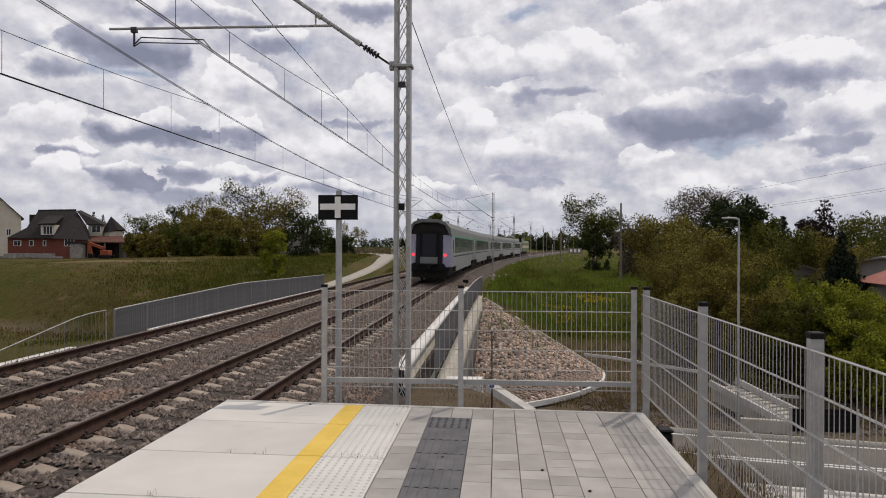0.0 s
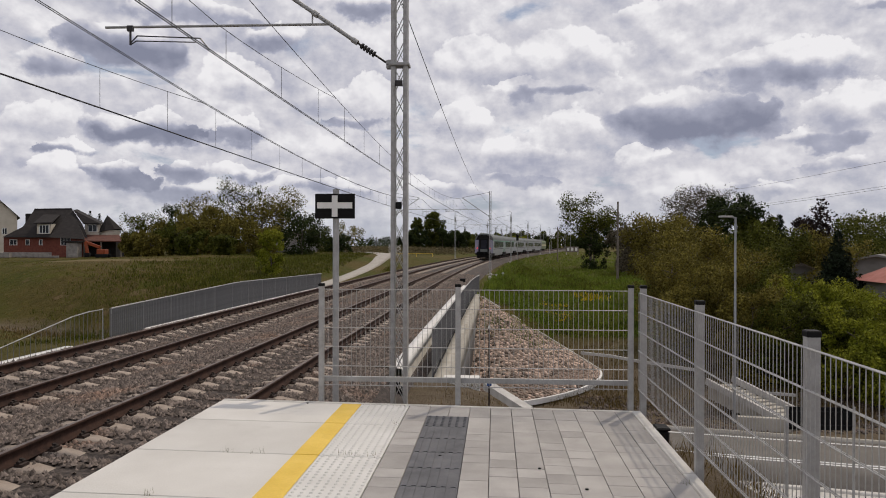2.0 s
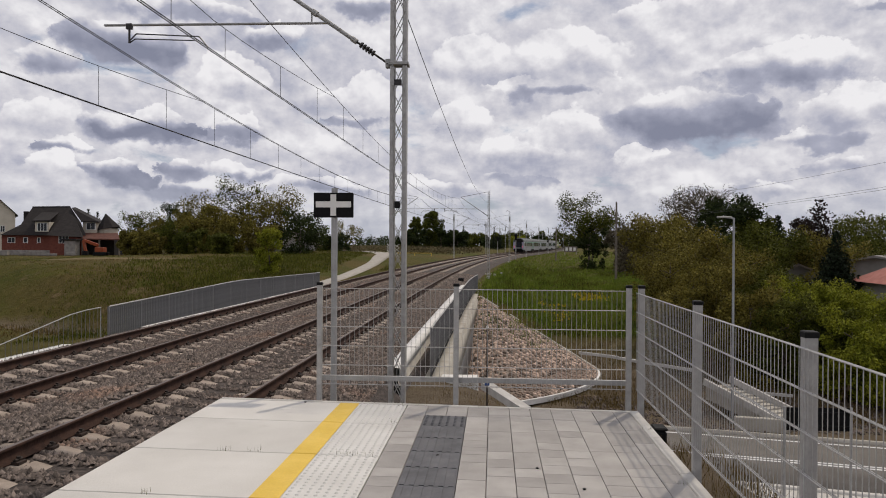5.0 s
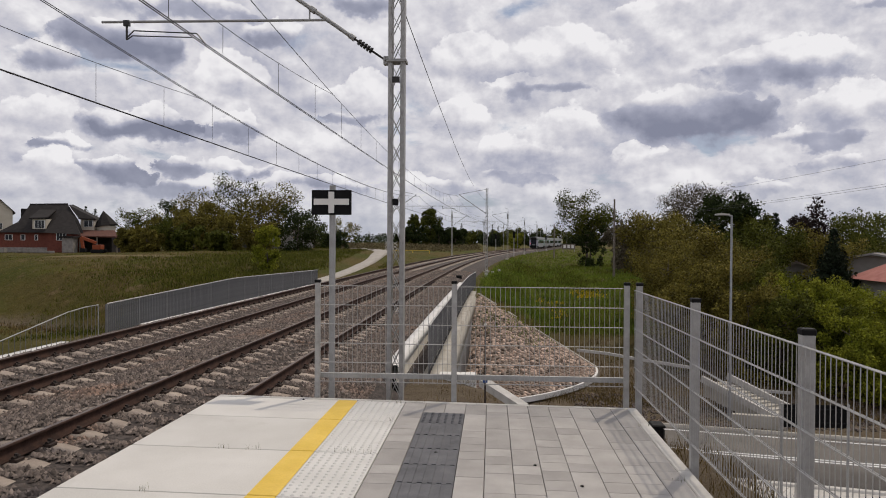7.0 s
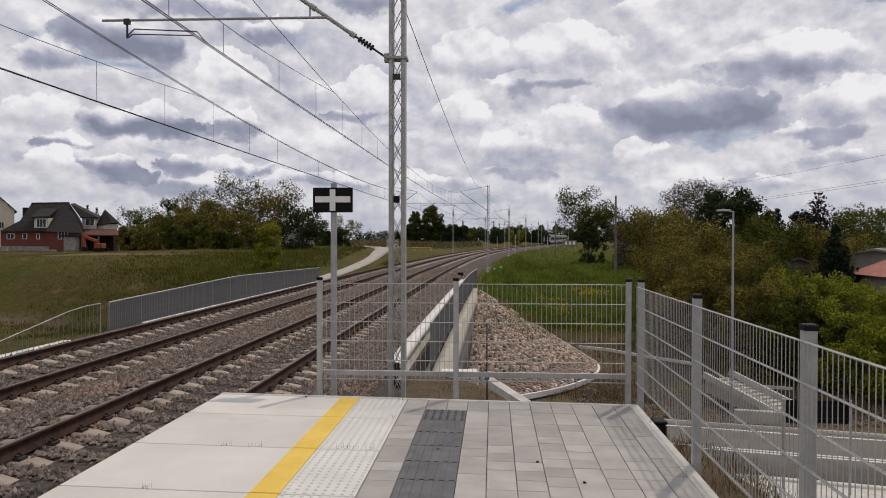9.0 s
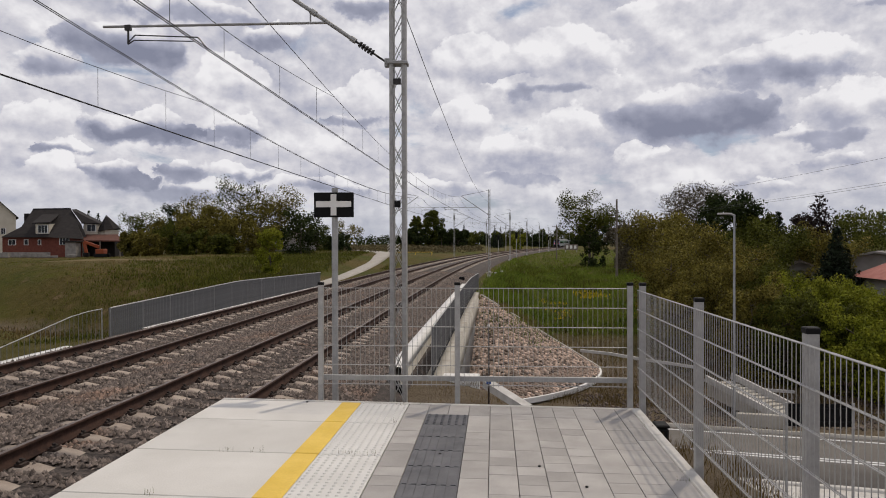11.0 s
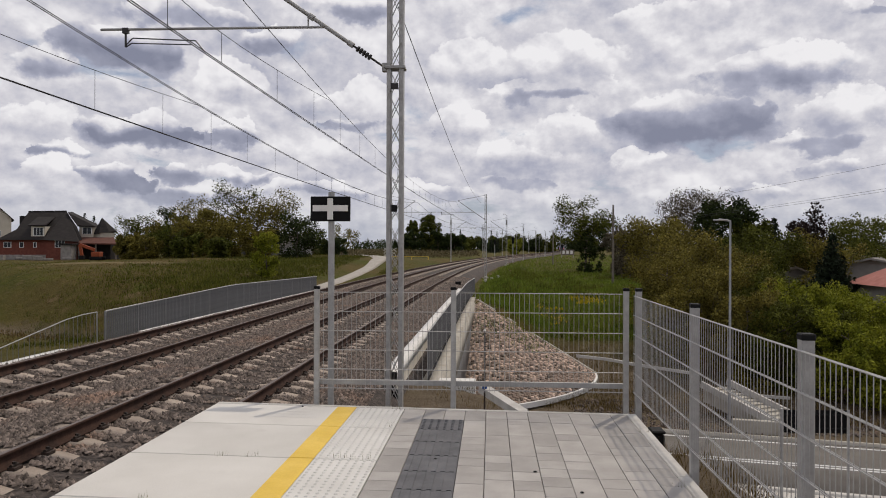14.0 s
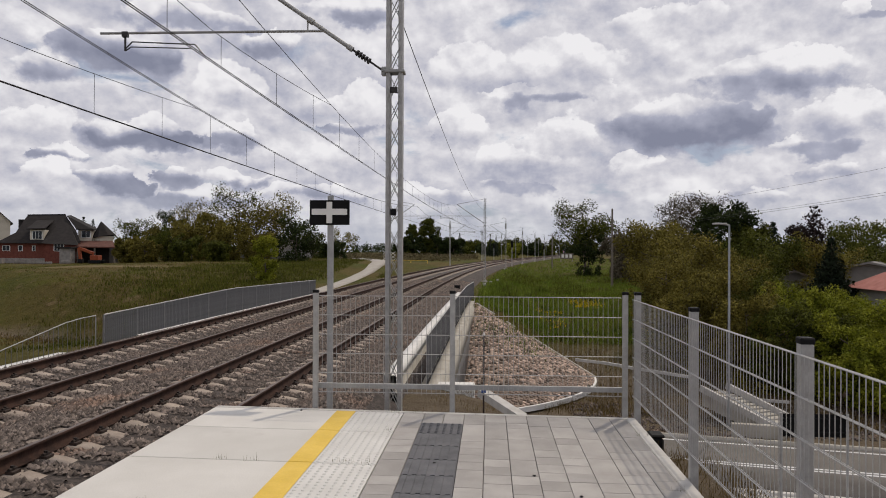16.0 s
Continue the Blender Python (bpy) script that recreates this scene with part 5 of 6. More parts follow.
    right = [(13.2, 70, 2.0, 3.0, "olive"), (13.6, 60, 2.2, 3.8, "olive"), (15.2, 50, 1.4, 3.4, "olive"), (17.2, 48, 0.6, 3.0, "olive"), (13.6, 44, 0.3, 2.6, "olive"), (19.4, 58, 1.6, 3.2, "mid"), (15.9, 40, -0.9, 2.3, "olive"),
             (13.0, 48, -0.3, 2.2, "olive"), (21.0, 62, 0.9, 3.0, "mid"), (22.2, 66, 0.7, 2.6, "mid"), (23.8, 60, 0.4, 3.2, "olive"), (26.0, 74, 2.2, 3.4, "mid"), (27.3, 66, 2.7, 3.8, "mid"), (29.6, 62, 2.6, 4.0, "mid"),
             (18.0, 40, -1.4, 2.2, "olive"), (19.8, 42, -1.5, 2.3, "mid"), (21.7, 40, -2.2, 2.1, "fresh"), (23.6, 42, -2.4, 2.2, "fresh"), (21.2, 35, -3.6, 1.8, "mid"), (25.2, 40, -2.9, 2.1, "fresh"), (27.2, 38, -2.7, 2.1, "fresh"), (29.2, 36, -2.9, 2.2, "fresh"),
             (23.4, 35, -4.2, 1.8, "mid"), (25.6, 33, -4.6, 1.8, "fresh"), (28.0, 31, -4.8, 1.8, "fresh"), (30.6, 33, -3.8, 2.0, "fresh"), (19.0, 36, -3.0, 1.9, "olive"), (14.2, 38, -2.6, 1.6, "olive")]
    for i, (az, d, el, sp, lf) in enumerate(right):
        nm = "bush" if el < 0.5 else "tree"
        tree_at(az, d, el, sp, lf, "dense leafy bush on the slope above the road" if nm == "bush" else "leafy tree on the slope beyond the road", 100 + i, leaves=14000 if d < 50 else 10000, size=0.062 if d < 50 else 0.095, low=0.0, clumps=60, trunk=0.08, name=nm, group="bushes" if nm == "bush" else "trees")
    for i, (az, d, el, sp, lf, nm) in enumerate(((20.9, 84, 2.4, 2.8, "needle", 0), (23.5, 78, 3.55, 5.6, "purple", 0), (24.6, 50, 1.25, 2.1, "needle", 0), (22.4, 86, 2.2, 2.6, "purple", 1))):
        x, y = place(az, 0, d)
        z = float(ground_z(x, y))
        h = 1.6 + math.tan(math.radians(el)) * d / math.cos(math.radians(az)) - z
        if nm:
            make_tree("tree", "tree with very dark reddish leaves", (x, y, z), h, sp, LEAF[lf], np.random.default_rng(140 + i), leaves=8000, size=0.14, low=0.1, clumps=55)
        else:
            make_conifer("spruce", "dark green garden spruce", (x, y, z), h, sp, LEAF[lf], np.random.default_rng(140 + i), 11000)
    for i, (az, el, h) in enumerate(((-33.4, 2.5, 6), (-32.2, 2.45, 6), (-30.2, 2.5, 5), (-29.6, 2.3, 5))):
        d = 165
        x, y = place(az, 0, d)
        z = float(ground_z(x, y))
        make_conifer("spruce", "dark spruce behind the brick house", (x, y, z), 1.6 + math.tan(math.radians(el)) * d / math.cos(math.radians(az)) - z, 2.8, LEAF["needle"], np.random.default_rng(160 + i), 4000)


build_trees()


def build_far_woods():
    rng = np.random.default_rng(9)
    n = 900
    az = rng.uniform(-45, 50, n)
    d = rng.uniform(520, 900, n)
    X, Y = np.tan(np.radians(az)) * d, d
    Z = ground_z(X, Y)
    R = rng.uniform(3, 6, n)
    C = np.stack([X, Y, Z + R * rng.uniform(0.5, 1.1, n)], 1)
    me = leaf_cloud("far_woods", C, R, 42000, 0.9, LEAF["dark"], rng, hollow=0.5)
    tagged(new("far_woods", me), "belt of dark woods along the horizon", "woods", kind="stuff")
    n = 420
    az = rng.uniform(-14, -1, n)
    d = rng.uniform(170, 260, n)
    X, Y = np.tan(np.radians(az)) * d, d
    keep = X < np.interp(Y, _LY, _LX) - 13
    X, Y = X[keep], Y[keep]
    C = np.stack([X, Y, ground_z(X, Y) + 0.6], 1)
    me = leaf_cloud("orchard_scrub", C, np.full(len(C), 1.1), 12000, 0.20, LEAF["scrub"], rng)
    tagged(new("orchard_scrub", me), "low brownish scrub across the field", "scrub", kind="stuff")


build_far_woods()


def tufts(name, label, P, h, material, rng, spread=0.12, per=5, width=0.012):
    """Grass blades in tufts at places P."""
    n = len(P) * per
    B = np.repeat(P, per, 0) + np.concatenate([rng.normal(size=(n, 2)) * spread, np.zeros((n, 1))], 1)
    a = rng.uniform(0, 6.283, n)
    dx = np.stack([np.cos(a), np.sin(a), np.zeros(n)], 1)
    hh = h * rng.uniform(0.5, 1.3, n)
    lean = rng.normal(size=(n, 2)) * 0.35 * hh[:, None]
    tip = B + np.stack([lean[:, 0], lean[:, 1], hh], 1)
    V = np.stack([B - dx * width - (0, 0, 0.03), B + dx * width - (0, 0, 0.03), tip], 1).reshape(-1, 3)
    F = np.arange(3 * n).reshape(-1, 3)
    return tagged(new(name, mesh_of(name, V, F, material)), label, "grass", kind="stuff")


def build_grass():
    rng = np.random.default_rng(21)

    def scatter(n, az0, az1, d0, d1, ok):
        az, d = rng.uniform(az0, az1, n), d0 * (d1 / d0) ** rng.random(n)
        X, Y = np.tan(np.radians(az)) * d, d
        lx = np.interp(Y, _LY, _LX)
        k = ok(X, Y, X - lx)
        X, Y = X[k], Y[k]
        return np.stack([X, Y, ground_z(X, Y)], 1)

    def off_road(X, Y):
        ry = np.where(X > -2, 24.2 - 0.22 * (X - 5.0), 25.7 + 0.5 * np.maximum(0, -2 - X) ** 1.05)
        return np.abs(Y - ry) > 6.2

    def off_path(X, Y):
        strip = (X < -33) & (np.abs(Y - 75) < 4)
        return ((np.abs(X - path_x(Y)) > 2.4) | (Y < 48) | (Y > 218)) & ~strip

    def clumped(X, Y):
        return np.sin(X * 0.33 + 2 * np.sin(Y * 0.21)) * np.sin(Y * 0.27 + 1.5 * np.sin(X * 0.19)) + 0.4 * np.sin(X * 1.3) * np.sin(Y * 0.9)

    P = scatter(20000, -36, -6, 22, 130, lambda X, Y, r: (r < -8.6) & off_road(X, Y) & off_path(X, Y) & (clumped(X, Y) > 0.05))
    tufts("meadow_grass", "tufts of green grass over the field", P, 0.10, LEAF["grass"], rng, 0.25, 5, 0.02)
    P = scatter(16000, -36, -8, 24, 130, lambda X, Y, r: (r < -9) & off_road(X, Y) & off_path(X, Y) & (clumped(X, Y) < 0.1))
    tufts("dry_grass", "tufts of dry straw-coloured grass", P, 0.09, LEAF["dry"], rng, 0.3, 5, 0.02)
    P = scatter(32000, -2, 16, 30, 280, lambda X, Y, r: (r > 3.6) & off_road(X, Y) & (ground_z(X, Y) > -4.0))
    tufts("meadow_grass", "long green grass on the meadow beside the railway", P, 0.34, LEAF["lush"], rng, 0.25, 5, 0.02)
    P = scatter(9000, -1, 14, 34, 120, lambda X, Y, r: (r > 5) & off_road(X, Y) & (ground_z(X, Y) > -4.0) & (clumped(X * 2.2, Y * 1.4) > 0.45))
    tufts("tall_grass", "darker clumps of tall weeds in the meadow", P, 0.5, LEAF["grass"], rng, 0.3, 6, 0.03)
    P = scatter(2600, 1.5, 12, 38, 85, lambda X, Y, r: (r > 6) & off_road(X, Y) & (np.sin(X * 0.9 + 1) * np.sin(Y * 0.35) > 0.35) & (np.hypot((X - 8.5) / 4, (Y - 54) / 7) < rng.uniform(0.3, 1.6, len(X))))
    P[:, 2] += 0.3
    tufts("yellow_flowers", "patches of yellow flowers in the long grass", P, 0.12, LEAF["flower"], rng, 0.22, 5, 0.03)
    P = scatter(5000, 4, 34, 27.5, 44, lambda X, Y, r: off_road(X, Y))
    tufts("dry_grass", "dry grass on the slope beyond the road", P, 0.3, LEAF["dry"], rng, 0.2, 5, 0.012)
    # verge beside and beyond the platform
    n = 900
    X, Y = rng.uniform(1.5, 3.4, n), rng.uniform(2.5, 9.5, n)
    P = np.stack([X, Y, ground_z(X, Y)], 1)
    tufts("verge_grass", "sparse dry grass beside the platform kerb", P, 0.16, LEAF["dry"], rng, 0.06, 5, 0.004)
    X, Y = rng.uniform(-1.2, 3.0, 500), rng.uniform(9.5, 16.5, 500)
    P = np.stack([X, Y, ground_z(X, Y)], 1)
    tufts("verge_grass", "green weeds beyond the end of the platform", P, 0.10, LEAF["dry"], rng, 0.1, 6, 0.005)
    P = scatter(30000, -38, -8, 38, 130, lambda X, Y, r: (r < -9) & (rng.random(len(r)) < np.clip((r + 34) / 16, 0, 1)) & off_road(X, Y) & off_path(X, Y))
    tufts("bank_grass", "lush long grass on the railway bank", P, 0.3, LEAF["grass"], rng, 0.25, 5, 0.025)


build_grass()

# ---- houses ----
HM = dict(
    rustroof=mat("rusty_red_porch_roof", (0.075, 0.032, 0.024), (0.12, 0.05, 0.035), 2, 0.9, fine=(8, 0.15)),
    brick=mat("red_brick", (0.13, 0.040, 0.028), (0.18, 0.058, 0.04), 3, 0.9, fine=(12, 0.12)),
    roof=mat("dark_roof_tiles", (0.013, 0.011, 0.011), (0.025, 0.021, 0.020), 2, 0.95, fine=(10, 0.15)),
    plaster=mat("cream_plaster", (0.50, 0.45, 0.37), (0.58, 0.53, 0.45), 0.7, 0.9, fine=(8, 0.05)),
    greywall=mat("grey_plaster", (0.20, 0.19, 0.18), (0.27, 0.26, 0.25), 0.8, 0.9),
    redroof=mat("pink_red_roof", (0.28, 0.10, 0.08), (0.36, 0.14, 0.115), 1.5, 0.8, fine=(8, 0.1)),
    frame=mat("white_window_frame", (0.70, 0.70, 0.69), (0.76, 0.76, 0.75), 5, 0.5),
    glass=mat("dark_window_glass", (0.02, 0.024, 0.03), (0.035, 0.04, 0.045), 1, 0.12),
    orange=mat("orange_paint", (0.22, 0.045, 0.013), (0.28, 0.06, 0.018), 4, 0.5),
    blocks=mat("stacked_blocks", (0.20, 0.185, 0.17), (0.29, 0.27, 0.25), 2, 0.9),
)


def window(parent, x, z, w, h, y, panes=2):
    f = part("window", box(bmesh.new(), x - w / 2 - 0.07, x + w / 2 + 0.07, y - 0.05, y + 0.03, z - 0.07, z + h + 0.07), HM["frame"], parent, "white framed window")
    for i in range(panes):
        x0 = x - w / 2 + w * i / panes
        part("pane", box(bmesh.new(), x0 + 0.04, x0 + w / panes - 0.04, y - 0.07, y - 0.02, z, z + h), HM["glass"], f)


def roof_solid(parent, name, pts, faces, material):
    bm = bmesh.new()
    v = [bm.verts.new(p) for p in pts]
    for f in faces:
        bm.faces.new([v[i] for i in f])
    bmesh.ops.recalc_face_normals(bm, faces=bm.faces[:])
    return part(name, bm, material, parent)


def hip(x0, x1, y0, y1, z, top, inset):
    ym = (y0 + y1) / 2
    return [(x0, y0, z), (x1, y0, z), (x1, y1, z), (x0, y1, z), (x0 + inset, ym, top), (x1 - inset, ym, top)], [(0, 1, 5, 4), (1, 2, 5), (2, 3, 4, 5), (3, 0, 4), (0, 3, 2, 1)]


def build_brick_house():
    x, d, z = -73.66, 115.13, 0.0
    h = thing("brick_house", "red brick house with a steep dark tiled roof", "house", (x, d, z), 4)
    part("wall", box(bmesh.new(), -7.99, 5.82, 0, 10.5, -1.5, 3.01), HM["brick"], h)
    part("plinth", box(bmesh.new(), -7.99 - 0.05, 5.82 + 0.05, -0.06, 10.56, -1.5, 0.35), HM["blocks"], h, "grey plinth")
    # steep hipped roof with flared eaves
    roof_solid(h, "roof", [(-7.85, -0.7, 2.81), (6.36, -0.7, 2.81), (-2, 11.2, 2.94), (-13.1, 11.2, 2.94),
                           (-5.56, 1.3, 4.64), (4.51, 1.3, 5.02), (-0.31, 9.5, 5.25), (-8.02, 9.5, 4.85),
                           (-5.78, 5.2, 7.78), (0.69, 5.2, 7.88)],
               [(0, 1, 5, 4), (1, 2, 6, 5), (2, 3, 7, 6), (3, 0, 4, 7), (4, 5, 9, 8), (5, 6, 9), (6, 7, 8, 9), (7, 4, 8), (0, 3, 2, 1)], HM["roof"])
    part("ridge", beam(bmesh.new(), (-5.78, 5.2, 7.78), (0.69, 5.2, 7.88), 0.25, 0.18), HM["roof"], h)
    # projecting wing under a hip of its own
    part("bay", box(bmesh.new(), 0.98, 6.07, -1.8, 0.2, -1.5, 2.8), HM["brick"], h)
    roof_solid(h, "bay_roof", [(0.84, -2.4, 2.8), (6.65, -2.4, 2.52), (4.53, 3, 3.14), (0.89, 5, 7.77), (-2.02, 3, 3.14)],
               [(0, 1, 3), (1, 2, 3), (4, 0, 3), (0, 4, 2, 1), (2, 4, 3)], HM["roof"])
    # dormers
    dm = part("dormer", box(bmesh.new(), -2.36, -0.11, -0.15, 5, 3.29, 5.07), HM["plaster"], h)
    roof_solid(dm, "dormer_roof", [(-2.67, -0.6, 5.06), (0.32, -0.6, 5.15), (-0.77, 5, 6.99), (-3.71, 5, 6.99), (-2.67, -0.6, 5.25), (0.32, -0.6, 5.34), (-0.77, 5, 7.18), (-3.71, 5, 7.18)],
               [(0, 1, 2, 3), (4, 7, 6, 5), (0, 4, 5, 1), (1, 5, 6, 2), (3, 7, 4, 0), (2, 6, 7, 3)], HM["roof"])
    window(dm, -1.14, 3.57, 1.55, 1.25, -0.15, 3)
    dm = part("dormer", box(bmesh.new(), 4.44, 6.74, 2.2, 7.5, 3.23, 5.14), HM["plaster"], h)
    roof_solid(dm, "dormer_roof", [(1.51, 4, 7.62), (4.31, 1.7, 5.13), (7.27, 1.7, 5.03), (5.26, 8, 5.41), (0.25, 8, 7.92), (7.27, 1.7, 5.22), (4.31, 1.7, 5.32)],
               [(0, 6, 5), (0, 5, 3, 4), (1, 2, 5, 6), (2, 3, 5)], HM["roof"])
    window(dm, 5.79, 3.9, 1.44, 1.06, 2.18, 2)
    for wx, ww in ((-6.35, 1.15), (-4.0, 0.62), (-1.79, 0.42)):
        window(h, wx, 1.6, ww, 0.8, 0.0, 2 if ww > 1 else 1)
    window(h, 3.29, 1.6, 1.5, 1.1, -1.8, 3)
    tw = part("turret", tube(bmesh.new(), (7.92, 4, -1.5), (7.92, 4, 4.13), 1.6, seg=8), HM["plaster"], h)
    part("turret_roof", tube(bmesh.new(), (7.92, 4, 4.03), (7.43, 4, 6.65), 2.05, 0.05, 8), HM["roof"], tw)
    roof_solid(h, "porch_roof", [(5.99, -2.2, 2.34), (12.82, -2.2, 2.25), (10.28, 2.2, 3.32), (4.54, 2.2, 3.32), (5.99, -2.2, 2.15), (12.82, -2.2, 2.06)],
               [(0, 1, 2, 3), (4, 5, 1, 0)], HM["rustroof"])
    part("porch_wall", box(bmesh.new(), 5.53, 10.44, 0.6, 4.0, -1.5, 2.83), HM["roof"], h, "dark boarded porch wall")
    for px in (6.45, 9.22, 12.46):
        part("porch_post", box(bmesh.new(), px - 0.1, px + 0.1, -2.1, -1.9, -1.5, 2.15), M["wood"], h)
    part("chimney", box(bmesh.new(), -7.04, -6.25, 4.6, 5.4, 4, 6.99), HM["roof"], h)
    sh = part("shed", box(bmesh.new(), 4.54, 6.27, -4.0, -2.4, -1.5, 1.96), HM["blocks"], h, "small grey shed")
    part("shed_roof", box(bmesh.new(), 4.27, 6.54, -4.3, -2.2, 1.96, 2.24, 0.03), HM["roof"], sh)
    e = thing("excavator", "orange digger with its arm bent in front of the brick house", "excavator", (x + 7.6, d - 2.2, float(ground_z(x + 10, d - 5)) - 0.05), 4)
    e.scale = (0.72, 0.72, 0.72)
    part("arm", beam(bmesh.new(), (1.4, -3, 0.9), (0.9, -3, 3.5), 0.45, 0.55), HM["orange"], e)
    part("boom", beam(bmesh.new(), (0.9, -3, 3.5), (4.2, -3, 2.3), 0.5, 0.6), HM["orange"], e)
    part("cab", box(bmesh.new(), 3.8, 5.6, -4, -2, 0.8, 1.9, 0.1), HM["orange"], e)
    for sy in (-4.1, -2.3):
        part("track", box(bmesh.new(), 3.4, 6.2, sy, sy + 0.5, 0, 0.9, 0.2), M["black"], e)
    part("bucket", box(bmesh.new(), 0.8, 1.9, -3.5, -2.5, 0.2, 1.1, 0.1), M["black"], e)
    rng = random.Random(4)
    for i in range(9):
        px = x - 9 + i * 1.9 + rng.uniform(-0.4, 0.4)
        py = d - 5.5 + rng.uniform(-1.0, 1.0)
        p = thing("block_pallet", "stack of grey building blocks in the yard", "block stack", (px, py, float(ground_z(px, py))), rng.uniform(0, 60), group="block stacks")
        part("stack_body", box(bmesh.new(), -0.7, 0.7, -0.5, 0.5, 0.12, rng.uniform(0.35, 0.85), 0.03), HM["blocks"], p)
        part("pallet", box(bmesh.new(), -0.7, 0.7, -0.5, 0.5, 0, 0.12), M["wood"], p)


build_brick_house()


def gable_house(name, label, az, d, w, l, wall_h, ridge, wallm, roofm, turn, wins=(), lift=0.0):
    x = math.tan(math.radians(az)) * d
    z = float(ground_z(x, d)) + lift
    h = thing(name, label, "house", (x, d, z), turn)
    part("wall", box(bmesh.new(), -w / 2, w / 2, 0, l, -1.5, wall_h), wallm, h)
    for gy in (-0.01, l):
        roof_solid(h, "gable", [(-w / 2, gy, wall_h), (w / 2, gy, wall_h), (0, gy, ridge)], [(0, 1, 2)], wallm)
    e = 0.5
    dz = (ridge - wall_h) * e / (w / 2)
    for s in (-1, 1):
        bm = bmesh.new()
        a = [(s * (w / 2 + e), -e, wall_h - dz), (0, -e, ridge), (0, l + e, ridge), (s * (w / 2 + e), l + e, wall_h - dz)]
        lo = [bm.verts.new((p[0], p[1], p[2] + 0.02)) for p in a]
        hi = [bm.verts.new((p[0], p[1], p[2] + 0.18)) for p in a]
        bm.faces.new(lo)
        bm.faces.new(hi)
        for i in range(4):
            bm.faces.new((lo[i], lo[(i + 1) % 4], hi[(i + 1) % 4], hi[i]))
        bmesh.ops.recalc_face_normals(bm, faces=bm.faces[:])
        part("roof", bm, roofm, h)
    for wx, wz, ww, wh in wins:
        window(h, wx, wz, ww, wh, 0.0)
    return h


def build_houses():
    gable_house("plastered_house", "cream plastered house with a dark gabled roof", -36.13, 143, 9, 11, 8.2, 12.7, HM["plaster"], HM["roof"], 37, [(2.2, 4.4, 0.8, 1.2)])
    gable_house("grey_house", "grey plastered house half hidden by trees", 26.9, 58, 5, 9, 2.6, 3.1, HM["greywall"], HM["greywall"], -32, [(0.9, 1.6, 0.9, 0.6)], 0.5)
    red = thing("red_roofed_house", "low house with a faded red hipped roof beyond the road", "house", (23.2, 42.2, -1.0), -4)
    part("wall", box(bmesh.new(), 0.5, 8.0, 0.5, 7.5, -3.0, 0.45), HM["greywall"], red)
    pts, fc = hip(0, 8.5, 0, 8, 0.4, 2.5, 3.4)
    roof_solid(red, "roof", pts, fc, HM["redroof"])
    part("gutter", box(bmesh.new(), 0.0, 8.5, -0.08, 0.02, 0.30, 0.40), HM["frame"], red, "white gutter board")
    window(red, 2.6, -0.75, 1.0, 0.8, 0.5)
    window(red, 5.2, -0.75, 1.0, 0.8, 0.5)
    gable_house("brown_shed", "low brown shed roof among the bushes", 22.3, 60, 5, 6, 1.6, 2.7, HM["greywall"], M["wood"], -20)
    gable_house("barn", "far low barn with a grey roof by the wood", -15.2, 120, 9, 8, 1.2, 3.4, HM["greywall"], HM["blocks"], 70)


build_houses()

# ---- by the road ----


